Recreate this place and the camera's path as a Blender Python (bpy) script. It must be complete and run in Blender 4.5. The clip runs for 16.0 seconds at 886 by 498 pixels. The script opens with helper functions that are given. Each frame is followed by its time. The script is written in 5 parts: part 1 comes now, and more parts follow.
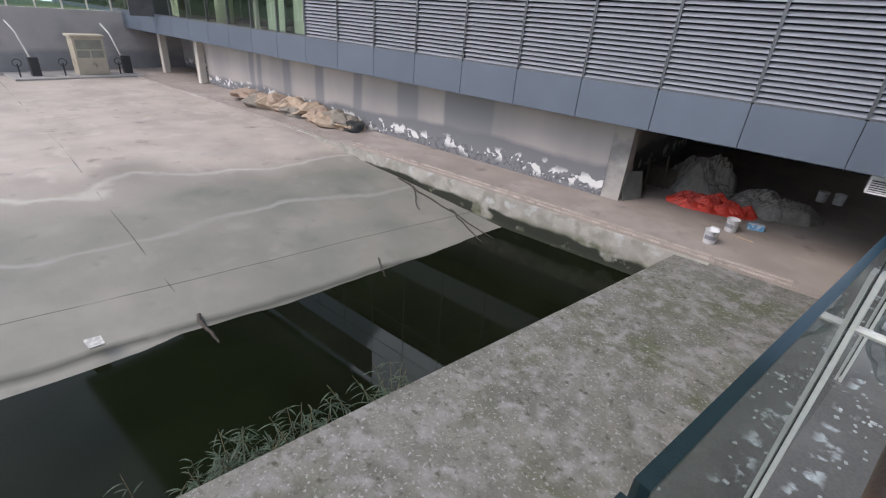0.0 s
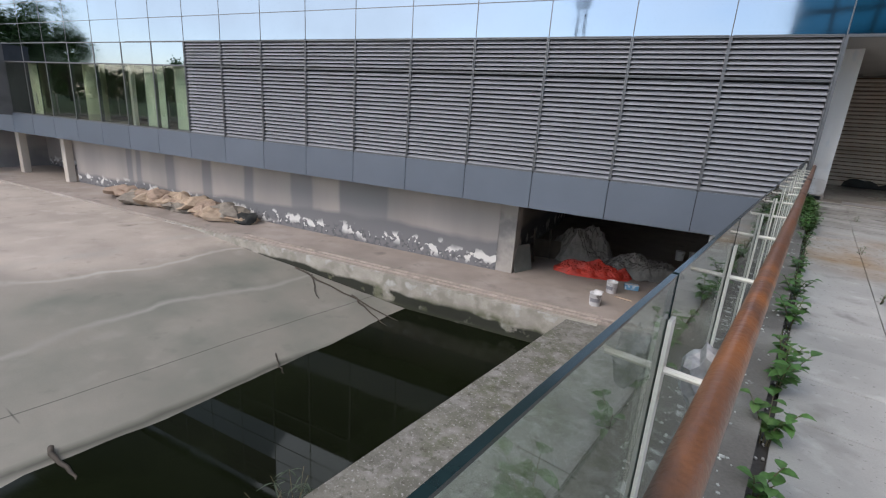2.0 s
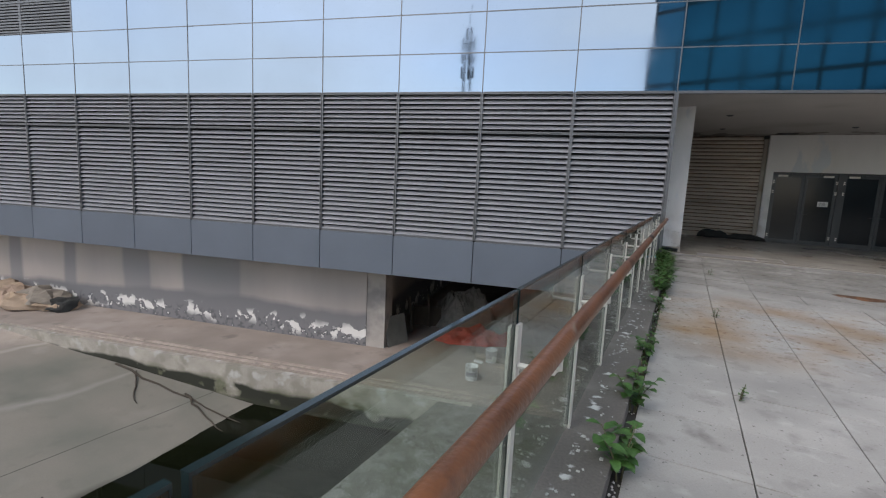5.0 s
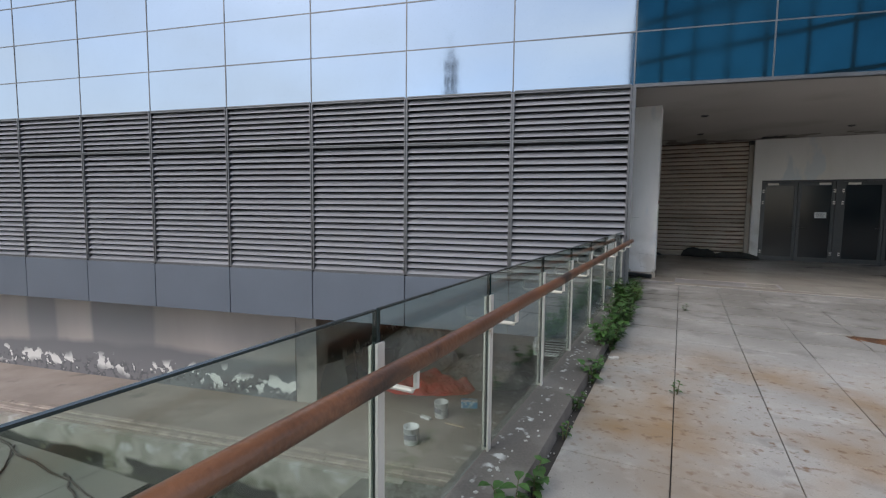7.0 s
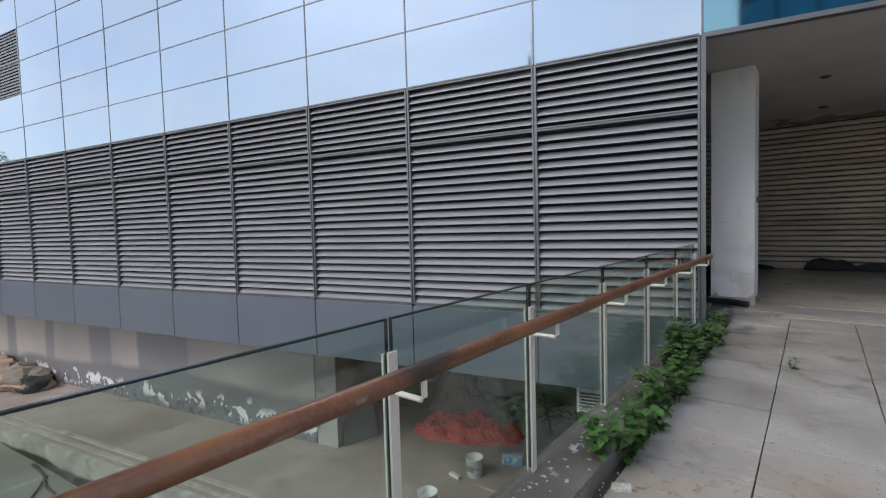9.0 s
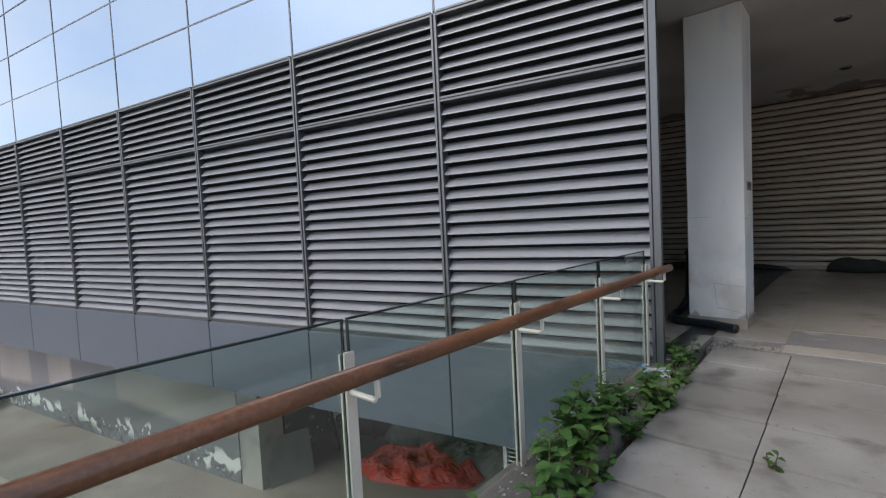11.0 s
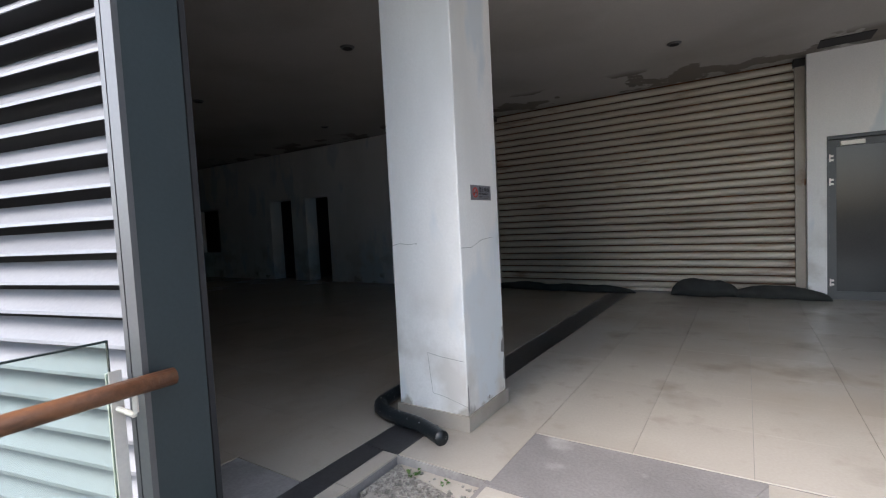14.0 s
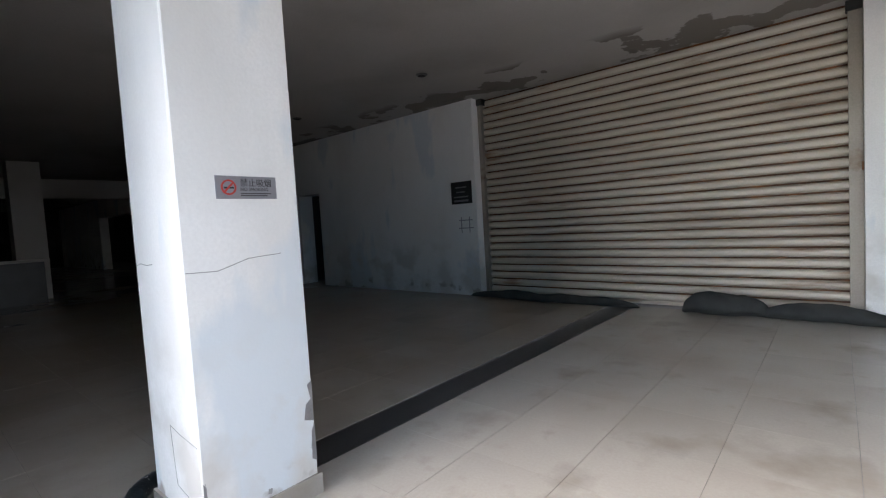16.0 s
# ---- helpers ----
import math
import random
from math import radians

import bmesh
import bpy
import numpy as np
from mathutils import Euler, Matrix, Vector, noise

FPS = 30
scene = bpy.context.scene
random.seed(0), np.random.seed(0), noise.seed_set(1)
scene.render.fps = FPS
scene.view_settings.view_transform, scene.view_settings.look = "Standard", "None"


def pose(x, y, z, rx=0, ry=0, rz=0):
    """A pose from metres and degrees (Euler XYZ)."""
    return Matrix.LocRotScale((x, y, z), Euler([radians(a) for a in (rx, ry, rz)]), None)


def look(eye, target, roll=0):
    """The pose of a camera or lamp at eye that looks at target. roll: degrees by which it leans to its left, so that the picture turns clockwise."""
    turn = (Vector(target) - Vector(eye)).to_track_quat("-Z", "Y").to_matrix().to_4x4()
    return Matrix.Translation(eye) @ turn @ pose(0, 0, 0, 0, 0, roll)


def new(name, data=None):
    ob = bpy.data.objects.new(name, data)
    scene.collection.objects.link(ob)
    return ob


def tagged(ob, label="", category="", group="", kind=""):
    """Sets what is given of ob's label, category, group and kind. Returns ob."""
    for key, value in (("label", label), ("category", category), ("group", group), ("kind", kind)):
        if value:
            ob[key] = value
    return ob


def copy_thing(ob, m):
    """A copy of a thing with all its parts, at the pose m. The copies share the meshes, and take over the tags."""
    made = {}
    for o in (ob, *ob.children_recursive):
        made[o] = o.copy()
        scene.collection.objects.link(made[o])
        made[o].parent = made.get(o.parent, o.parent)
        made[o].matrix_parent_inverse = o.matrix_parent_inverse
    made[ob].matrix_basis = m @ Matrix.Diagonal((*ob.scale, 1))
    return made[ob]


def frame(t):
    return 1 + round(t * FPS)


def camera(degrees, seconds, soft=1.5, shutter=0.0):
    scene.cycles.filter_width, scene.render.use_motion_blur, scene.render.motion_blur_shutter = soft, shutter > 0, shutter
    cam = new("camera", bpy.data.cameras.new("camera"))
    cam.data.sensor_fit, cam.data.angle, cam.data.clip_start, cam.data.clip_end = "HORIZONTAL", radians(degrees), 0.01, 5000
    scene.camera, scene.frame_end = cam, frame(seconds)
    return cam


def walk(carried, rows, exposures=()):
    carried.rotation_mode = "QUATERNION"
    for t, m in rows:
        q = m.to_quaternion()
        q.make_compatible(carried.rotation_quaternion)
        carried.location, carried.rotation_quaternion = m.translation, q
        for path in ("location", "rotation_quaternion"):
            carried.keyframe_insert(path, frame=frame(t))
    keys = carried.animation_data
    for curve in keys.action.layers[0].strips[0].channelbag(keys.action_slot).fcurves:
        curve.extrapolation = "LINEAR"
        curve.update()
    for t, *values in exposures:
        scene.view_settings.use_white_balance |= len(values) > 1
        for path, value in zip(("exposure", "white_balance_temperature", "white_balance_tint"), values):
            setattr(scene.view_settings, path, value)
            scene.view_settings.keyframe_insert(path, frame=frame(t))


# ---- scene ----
cam = camera(87.2, 16.0, soft=1.2)
PATH = [
    (0, (-2.910, -13.687, 1.471), (-3.986, -12.260, 0.572), 4.8),
    (0.5, (-2.895, -13.750, 1.485), (-3.866, -12.197, 0.682), 5.5),
    (1, (-2.887, -13.718, 1.488), (-3.805, -12.087, 0.782), 5.3),
    (1.5, (-2.818, -13.709, 1.497), (-3.684, -12.007, 0.902), 4.6),
    (2, (-2.744, -13.620, 1.491), (-3.578, -11.885, 0.948), 4.0),
    (2.5, (-2.623, -13.434, 1.484), (-3.449, -11.691, 0.954), 3.9),
    (3, (-2.602, -13.223, 1.481), (-3.419, -11.468, 0.977), 3.7),
    (3.5, (-2.500, -12.909, 1.485), (-3.310, -11.138, 1.033), 3.5),
    (4, (-2.424, -12.557, 1.473), (-3.178, -10.746, 1.083), 3.6),
    (4.5, (-2.307, -12.111, 1.486), (-2.953, -10.247, 1.157), 3.6),
    (5, (-2.042, -11.576, 1.490), (-2.556, -9.662, 1.221), 2.8),
    (7.5, (-0.824, -8.619, 1.497), (-1.383, -6.704, 1.354), -0.5),
    (8, (-0.587, -8.022, 1.489), (-1.256, -6.141, 1.369), -1.0),
    (10.5, (0.111, -5.212, 1.473), (-0.935, -3.510, 1.365), -2.7),
    (11, (0.372, -4.614, 1.469), (-0.609, -2.873, 1.363), -2.9),
    (11.5, (0.666, -4.051, 1.462), (-0.239, -2.271, 1.360), -2.9),
    (12, (0.920, -3.462, 1.470), (0.127, -1.629, 1.370), -2.7),
    (12.5, (1.183, -2.925, 1.487), (0.502, -1.048, 1.381), -2.4),
    (13, (1.370, -2.339, 1.490), (0.737, -0.444, 1.385), -2.5),
    (13.5, (1.600, -1.826, 1.498), (0.952, 0.064, 1.398), -2.7),
    (14, (1.781, -1.315, 1.533), (1.061, 0.548, 1.422), -2.9),
    (14.5, (2.022, -0.87, 1.538), (1.205, 0.953, 1.43), -3.2),
    (15, (2.15, -0.413, 1.51), (1.244, 1.367, 1.407), -3.5),
    (15.5, (2.382, -0.004, 1.508), (1.426, 1.749, 1.405), -3.6),
    (16, (2.711, 0.406, 1.515), (1.760, 2.162, 1.402), -3.4),
]
walk(cam, [(t, look(eye, target, roll)) for t, eye, target, roll in PATH],
     exposures=[(0.0, 1.1, 6500, 13), (1.5, 0.98, 6620, 12), (5.0, 0.70, 6760, 11), (8.0, 0.78, 6720, 11), (10.5, 0.8, 6720, 11), (12.0, 1.21, 6640, 12), (13.5, 1.82, 6600, 12), (14.5, 2.3, 6720, 12), (16.0, 2.82, 6600, 12)])

# ---- world and light ----
world = bpy.data.worlds.new("world")
scene.world = world
world.use_nodes = True
wn = world.node_tree
wn.nodes.clear()
w_out = wn.nodes.new("ShaderNodeOutputWorld")
w_bg = wn.nodes.new("ShaderNodeBackground")
w_sky = wn.nodes.new("ShaderNodeTexSky")
w_sky.sky_type, w_sky.sun_disc = "NISHITA", False
w_sky.sun_elevation, w_sky.sun_rotation = radians(44), radians(212)
w_sky.air_density, w_sky.dust_density, w_sky.ozone_density = 1.0, 1.2, 1.6
w_bg.inputs["Strength"].default_value = 0.15
# thin high cloud over the whole sky
w_tc = wn.nodes.new("ShaderNodeTexCoord")
w_map = wn.nodes.new("ShaderNodeMapping")
w_map.inputs["Scale"].default_value = (1.2, 1.2, 3.0)
w_noise = wn.nodes.new("ShaderNodeTexNoise")
w_noise.inputs["Scale"].default_value, w_noise.inputs["Detail"].default_value = 1.6, 5
w_ramp = wn.nodes.new("ShaderNodeValToRGB")
w_ramp.color_ramp.elements[0].position, w_ramp.color_ramp.elements[0].color = 0.36, (0.16, 0.16, 0.16, 1)
w_ramp.color_ramp.elements[1].position, w_ramp.color_ramp.elements[1].color = 0.66, (0.88, 0.88, 0.88, 1)
w_mix = wn.nodes.new("ShaderNodeMix")
w_mix.data_type = "RGBA"
w_mix.inputs["B"].default_value = (6.3, 6.65, 7.2, 1)
wn.links.new(w_tc.outputs["Generated"], w_map.inputs["Vector"])
wn.links.new(w_map.outputs["Vector"], w_noise.inputs["Vector"])
wn.links.new(w_noise.outputs["Fac"], w_ramp.inputs["Fac"])
wn.links.new(w_ramp.outputs["Color"], w_mix.inputs["Factor"])
wn.links.new(w_sky.outputs["Color"], w_mix.inputs["A"])
wn.links.new(w_mix.outputs["Result"], w_bg.inputs["Color"])
wn.links.new(w_bg.outputs["Background"], w_out.inputs["Surface"])
sun_data = bpy.data.lights.new("sun", "SUN")
sun_data.energy, sun_data.angle, sun_data.color = 0.75, radians(28), (1.0, 0.90, 0.80)
sun = new("sun", sun_data)
sun.matrix_world = look((-16, -26, 32), (0, 0, 0))

# ---- plan ----
BAY = 2.17
Z_TOP, Z_MID, Z_BOT, Z_FAS = 3.77, 2.84, 0.145, -0.95   # facade bands
Z_LOW = -3.53                                           # lower walkway
Z_WATER = -4.57
ROW = 0.94
NB = 26                                                 # bays of the facade
CA, SA = math.cos(radians(12)), math.sin(radians(12))
UV = pose(0, 0, 0, 0, 0, -12)                           # the terrace and hall stand 12 degrees off the facade
Z_IN, Z_CEIL = 0.1, 3.76


def uv(u, v, z=0.0):
    return Vector((u * CA + v * SA, -u * SA + v * CA, z))


def v_at(u, y):
    """v of the point at u on the facade line y."""
    return (y + u * SA) / CA


# ---- materials ----
def material(name, base, rough=0.6, metal=0.0, spots=(), scale=3.0, vary=0.12, bump=0.1, grain=60.0, spec=0.5, streak=(1, 1, 1), rand=0.0, coat=0.0, zones=()):
    """A two-scale procedural surface. spots: (colour, noise scale, low, high, roughness change).
    zones: stains that keep to a band: (colour, axis, centre, half width, edge, wander, noise scale, low, high)."""
    m = bpy.data.materials.new(name)
    m.use_nodes = True
    n, l = m.node_tree.nodes, m.node_tree.links
    bsdf = n["Principled BSDF"]
    bsdf.inputs["Metallic"].default_value = metal
    bsdf.inputs["Specular IOR Level"].default_value = spec
    bsdf.inputs["Coat Weight"].default_value = coat
    geo = n.new("ShaderNodeNewGeometry")
    mp = n.new("ShaderNodeMapping")
    mp.inputs["Scale"].default_value = streak
    l.new(geo.outputs["Position"], mp.inputs["Vector"])

    def noise_tex(s, detail=4.0, vec=None):
        t = n.new("ShaderNodeTexNoise")
        t.inputs["Scale"].default_value, t.inputs["Detail"].default_value = s, detail
        l.new(vec or mp.outputs["Vector"], t.inputs["Vector"])
        return t.outputs["Fac"]

    def mixed(fac, a, b, mode="MIX"):
        x = n.new("ShaderNodeMix")
        x.data_type, x.blend_type = "RGBA", mode
        l.new(fac, x.inputs["Factor"]) if hasattr(fac, "links") else setattr(x.inputs["Factor"], "default_value", fac)
        for sock, val in ((x.inputs["A"], a), (x.inputs["B"], b)):
            l.new(val, sock) if hasattr(val, "links") else setattr(sock, "default_value", (*val, 1))
        return x.outputs["Result"]

    def span(fac, lo, hi, a=0.0, b=1.0):
        r = n.new("ShaderNodeMapRange")
        r.inputs["From Min"].default_value, r.inputs["From Max"].default_value = lo, hi
        r.inputs["To Min"].default_value, r.inputs["To Max"].default_value = a, b
        l.new(fac, r.inputs["Value"])
        return r.outputs["Result"]

    big, fine = noise_tex(scale), noise_tex(grain, 3.0, geo.outputs["Position"])
    lo, hi = tuple(c * (1 - vary) for c in base), tuple(min(1, c * (1 + vary)) for c in base)
    col = mixed(span(big, 0.3, 0.7), lo, hi)
    g = span(fine, 0.3, 0.7, 1 - vary * 0.6, 1 + vary * 0.6)
    x = n.new("ShaderNodeMix")
    x.data_type, x.blend_type = "RGBA", "MULTIPLY"
    x.inputs["Factor"].default_value = 1.0
    comb = n.new("ShaderNodeCombineColor")
    for c in ("Red", "Green", "Blue"):
        l.new(g, comb.inputs[c])
    l.new(col, x.inputs["A"]), l.new(comb.outputs["Color"], x.inputs["B"])
    col = x.outputs["Result"]
    rough_val = span(big, 0.3, 0.7, max(0, rough - 0.04), min(1, rough + 0.06))
    for colour, s, a, b, dr in spots:
        f = span(noise_tex(s, 6.0), a, b)
        col = mixed(f, col, colour)
        ad = n.new("ShaderNodeMath")
        ad.operation = "MULTIPLY_ADD"
        ad.inputs[1].default_value = dr
        l.new(f, ad.inputs[0]), l.new(rough_val, ad.inputs[2])
        rough_val = ad.outputs[0]
    for colour, axis, centre, half, soft_edge, wander, s, a, b in zones:
        dot = n.new("ShaderNodeVectorMath")
        dot.operation = "DOT_PRODUCT"
        dot.inputs[1].default_value = axis
        l.new(geo.outputs["Position"], dot.inputs[0])
        wob = n.new("ShaderNodeMath")
        wob.operation = "MULTIPLY_ADD"
        wob.inputs[1].default_value = wander
        l.new(noise_tex(s * 0.45, 4.0, geo.outputs["Position"]), wob.inputs[0]), l.new(dot.outputs["Value"], wob.inputs[2])
        dist = n.new("ShaderNodeMath")
        dist.operation = "SUBTRACT"
        dist.inputs[1].default_value = centre + wander * 0.5
        l.new(wob.outputs[0], dist.inputs[0])
        ab = n.new("ShaderNodeMath")
        ab.operation = "ABSOLUTE"
        l.new(dist.outputs[0], ab.inputs[0])
        band, patch = span(ab.outputs[0], half - soft_edge, half + soft_edge, 1.0, 0.0), span(noise_tex(s, 6.0, geo.outputs["Position"]), a, b)
        both = n.new("ShaderNodeMath")
        both.operation = "MULTIPLY"
        l.new(band, both.inputs[0]), l.new(patch, both.inputs[1])
        col = mixed(both.outputs[0], col, colour)
    if rand:
        info = n.new("ShaderNodeObjectInfo")
        k = span(info.outputs["Random"], 0, 1, 1 - rand, 1 + rand)
        cc = n.new("ShaderNodeCombineColor")
        for c in ("Red", "Green", "Blue"):
            l.new(k, cc.inputs[c])
        y = n.new("ShaderNodeMix")
        y.data_type, y.blend_type = "RGBA", "MULTIPLY"
        y.inputs["Factor"].default_value = 1.0
        l.new(col, y.inputs["A"]), l.new(cc.outputs["Color"], y.inputs["B"])
        col = y.outputs["Result"]
    l.new(col, bsdf.inputs["Base Color"]), l.new(rough_val, bsdf.inputs["Roughness"])
    if bump:
        bp = n.new("ShaderNodeBump")
        bp.inputs["Strength"].default_value, bp.inputs["Distance"].default_value = bump, 0.01
        l.new(fine, bp.inputs["Height"]), l.new(bp.outputs["Normal"], bsdf.inputs["Normal"])
    return m


def pane_material(name, tint, gloss=0.03, sharp=0.0):
    """Clear or tinted sheet glass: it lets light straight through and mirrors more at a slant."""
    m = bpy.data.materials.new(name)
    m.use_nodes = True
    n, l = m.node_tree.nodes, m.node_tree.links
    n.clear()
    out, mix, face = n.new("ShaderNodeOutputMaterial"), n.new("ShaderNodeMixShader"), n.new("ShaderNodeLayerWeight")
    clear, gl = n.new("ShaderNodeBsdfTransparent"), n.new("ShaderNodeBsdfGlossy")
    power, scaled = n.new("ShaderNodeMath"), n.new("ShaderNodeMath")
    power.operation, scaled.operation, scaled.use_clamp = "POWER", "MULTIPLY_ADD", True
    face.inputs["Blend"].default_value, power.inputs[1].default_value = 0.5, 4.5
    scaled.inputs[1].default_value, scaled.inputs[2].default_value = 0.9, gloss
    clear.inputs["Color"].default_value = (*tint, 1)
    gl.inputs["Roughness"].default_value = sharp
    l.new(face.outputs["Facing"], power.inputs[0]), l.new(power.outputs[0], scaled.inputs[0]), l.new(scaled.outputs[0], mix.inputs["Fac"])
    l.new(clear.outputs["BSDF"], mix.inputs[1]), l.new(gl.outputs["BSDF"], mix.inputs[2])
    l.new(mix.outputs["Shader"], out.inputs["Surface"])
    return m


M = {}
E1, E2 = (CA, -SA, 0), (SA, CA, 0)
M["concrete"] = material("courtyard_concrete", (0.40, 0.345, 0.30), 0.8, spots=[((0.47, 0.41, 0.36), 0.35, 0.5, 0.7, 0.0), ((0.27, 0.235, 0.205), 0.22, 0.55, 0.72, 0.0), ((0.20, 0.175, 0.15), 1.6, 0.62, 0.8, 0.0), ((0.49, 0.43, 0.385), 1.1, 0.58, 0.75, 0.0)], scale=0.5, vary=0.16, bump=0.25, grain=40,
    zones=[((0.150, 0.156, 0.132), E1, -7.0, 9.2, 1.4, 4.0, 0.5, -0.3, 0.75), ((0.52, 0.485, 0.44), E1, -16.3, 0.12, 0.08, 4.0, 0.5, 0.1, 1.0), ((0.40, 0.38, 0.35), E1, -13.2, 0.09, 0.07, 3.0, 0.5, 0.2, 1.1), ((0.37, 0.355, 0.325), E1, -18.2, 0.2, 0.12, 3.5, 0.6, 0.3, 1.1), ((0.07, 0.07, 0.055), E1, -8.95, 0.10, 0.10, 0.5, 0.9, 0.1, 0.4), ((0.06, 0.06, 0.05), E1, -10.57, 0.012, 0.010, 0.12, 0.6, 0.30, 0.42), ((0.06, 0.06, 0.05), (0.0935, 1, 0), -11.6, 0.012, 0.010, 0.10, 0.6, 0.48, 0.58)])
M["slab"] = material("mossy_slab", (0.16, 0.153, 0.132), 0.88, spots=[((0.10, 0.105, 0.065), 0.7, 0.48, 0.62, 0), ((0.125, 0.12, 0.10), 3.5, 0.5, 0.66, 0), ((0.225, 0.215, 0.20), 2.0, 0.52, 0.70, 0), ((0.26, 0.25, 0.235), 4.0, 0.50, 0.72, 0), ((0.33, 0.32, 0.305), 20.0, 0.58, 0.70, 0), ((0.07, 0.07, 0.05), 9.0, 0.58, 0.74, 0)], scale=1.2, vary=0.25, bump=0.6, grain=30)
M["poolwall"] = material("stained_pool_wall", (0.36, 0.335, 0.295), 0.85, spots=[((0.27, 0.255, 0.215), 1.8, 0.5, 0.62, 0), ((0.46, 0.45, 0.43), 2.2, 0.56, 0.66, 0)], scale=1.5, vary=0.2, bump=0.4,
    zones=[((0.11, 0.115, 0.07), (0, 0, 1), -4.35, 0.30, 0.12, 0.5, 1.4, 0.38, 0.55), ((0.022, 0.024, 0.016), (0.03, 0, 1), -4.60, 0.20, 0.04, 0.5, 1.3, 0.38, 0.43), ((0.03, 0.033, 0.02), (0, 0, 1), -4.62, 0.16, 0.06, 0.35, 1.1, 0.2, 0.4)])
M["walkway"] = material("walkway_concrete", (0.30, 0.255, 0.225), 0.8, spots=[((0.38, 0.33, 0.30), 0.7, 0.5, 0.7, 0), ((0.17, 0.15, 0.14), 1.5, 0.62, 0.78, 0)], scale=0.8, vary=0.14, bump=0.3)
UP = (0, 0, 1)
EX, ALL = (1, 0, 0), (-1.0, -0.5)
GREY = (0.185, 0.185, 0.195)
M["lowwall"] = material("grey_painted_wall", (0.40, 0.36, 0.335), 0.7, spots=[((0.33, 0.305, 0.29), 0.5, 0.45, 0.7, 0)], scale=0.6, vary=0.1, bump=0.12, streak=(1, 1, 0.2),
    zones=[((0.24, 0.235, 0.24), EX, c, h, 0.07, 0.25, 1.2, *ALL) for c, h in ((-28.5, 0.25), (-27.75, 0.2), (-25.2, 0.32), (-22.5, 0.32), (-19.75, 0.28), (-16.65, 0.6), (-13.5, 1.15))]
    + [(GREY, (-0.025, 0, 1), -2.9, 0.68, 0.10, 0.8, 0.7, *ALL), ((0.11, 0.11, 0.12), UP, -3.35, 0.30, 0.12, 0.4, 5.0, 0.50, 0.56), ((0.72, 0.71, 0.69), UP, -3.14, 0.20, 0.10, 0.6, 2.4, 0.555, 0.565), ((0.66, 0.65, 0.64), UP, -3.25, 0.2, 0.1, 0.4, 5.0, 0.62, 0.635)])
M["endwall"] = material("pinkish_grey_painted_wall", (0.45, 0.415, 0.395), 0.75, spots=[((0.36, 0.335, 0.325), 0.5, 0.48, 0.66, 0)], scale=0.5, vary=0.1, bump=0.12, zones=[((0.27, 0.265, 0.27), UP, -3.3, 0.9, 0.15, 0.8, 0.6, 0.2, 0.5)])
M["fascia"] = material("grey_aluminium_panel", (0.135, 0.16, 0.20), 0.38, 0.25, scale=0.8, vary=0.05, bump=0.0, rand=0.05)
M["louvre"] = material("grey_louvre_metal", (0.275, 0.285, 0.312), 0.42, 0.22, scale=2.0, vary=0.08, bump=0.0, streak=(0.3, 1, 4))
M["mullion"] = material("grey_mullion_metal", (0.155, 0.16, 0.17), 0.4, 0.6, scale=2.0, vary=0.06, bump=0.0)
M["backing"] = material("dark_backing", (0.025, 0.025, 0.028), 0.8, bump=0.0)
M["plate"] = material("dark_teal_metal", (0.04, 0.056, 0.063), 0.45, 0.2, scale=1.5, vary=0.08, bump=0.0)
M["paver"] = material("grey_stone_paver", (0.36, 0.347, 0.33), 0.75, spots=[((0.27, 0.262, 0.25), 0.9, 0.48, 0.7, 0), ((0.17, 0.155, 0.14), 19.0, 0.70, 0.76, 0), ((0.17, 0.16, 0.15), 30.0, 0.64, 0.70, 0), ((0.20, 0.19, 0.178), 3.0, 0.56, 0.75, 0), ((0.45, 0.44, 0.42), 5.0, 0.58, 0.78, 0)], scale=2.0, vary=0.10, bump=0.25, grain=90, rand=0.06,
    zones=[((0.26, 0.175, 0.10), E2, -5.1, 1.4, 0.5, 0.8, 1.0, 0.43, 0.68), ((0.17, 0.11, 0.07), E2, -5.1, 1.3, 0.5, 0.8, 13.0, 0.57, 0.70), ((0.19, 0.18, 0.165), E2, -0.5, 2.4, 1.2, 0.8, 0.8, 0.26, 0.60), ((0.12, 0.11, 0.10), E2, -0.2, 2.0, 0.8, 0.6, 3.2, 0.56, 0.74)])
M["joint"] = material("dark_joint", (0.06, 0.055, 0.05), 0.9, bump=0.3)
M["kerb"] = material("worn_kerb_concrete", (0.145, 0.127, 0.115), 0.85, spots=[((0.42, 0.41, 0.39), 10.0, 0.67, 0.73, 0), ((0.24, 0.22, 0.20), 1.5, 0.5, 0.7, 0)], scale=1.5, vary=0.2, bump=0.4,
    zones=[((0.55, 0.54, 0.52), E1, 0.015, 0.035, 0.02, 0.06, 11.0, 0.57, 0.63)])
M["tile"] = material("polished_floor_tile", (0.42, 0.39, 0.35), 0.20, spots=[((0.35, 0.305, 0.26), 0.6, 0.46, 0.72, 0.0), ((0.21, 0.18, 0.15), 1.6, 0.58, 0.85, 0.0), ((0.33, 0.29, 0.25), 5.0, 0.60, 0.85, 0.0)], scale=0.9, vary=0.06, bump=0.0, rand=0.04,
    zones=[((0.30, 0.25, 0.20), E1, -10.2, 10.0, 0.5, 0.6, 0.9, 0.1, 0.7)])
# near-black wall colour: the shade of unlit rooms put into the paint
M["dim"] = material("unlit_room_shade", (0.09, 0.09, 0.095), 0.8, spots=[((0.06, 0.06, 0.062), 1.0, 0.5, 0.7, 0)], scale=1.0, vary=0.15, bump=0.1)
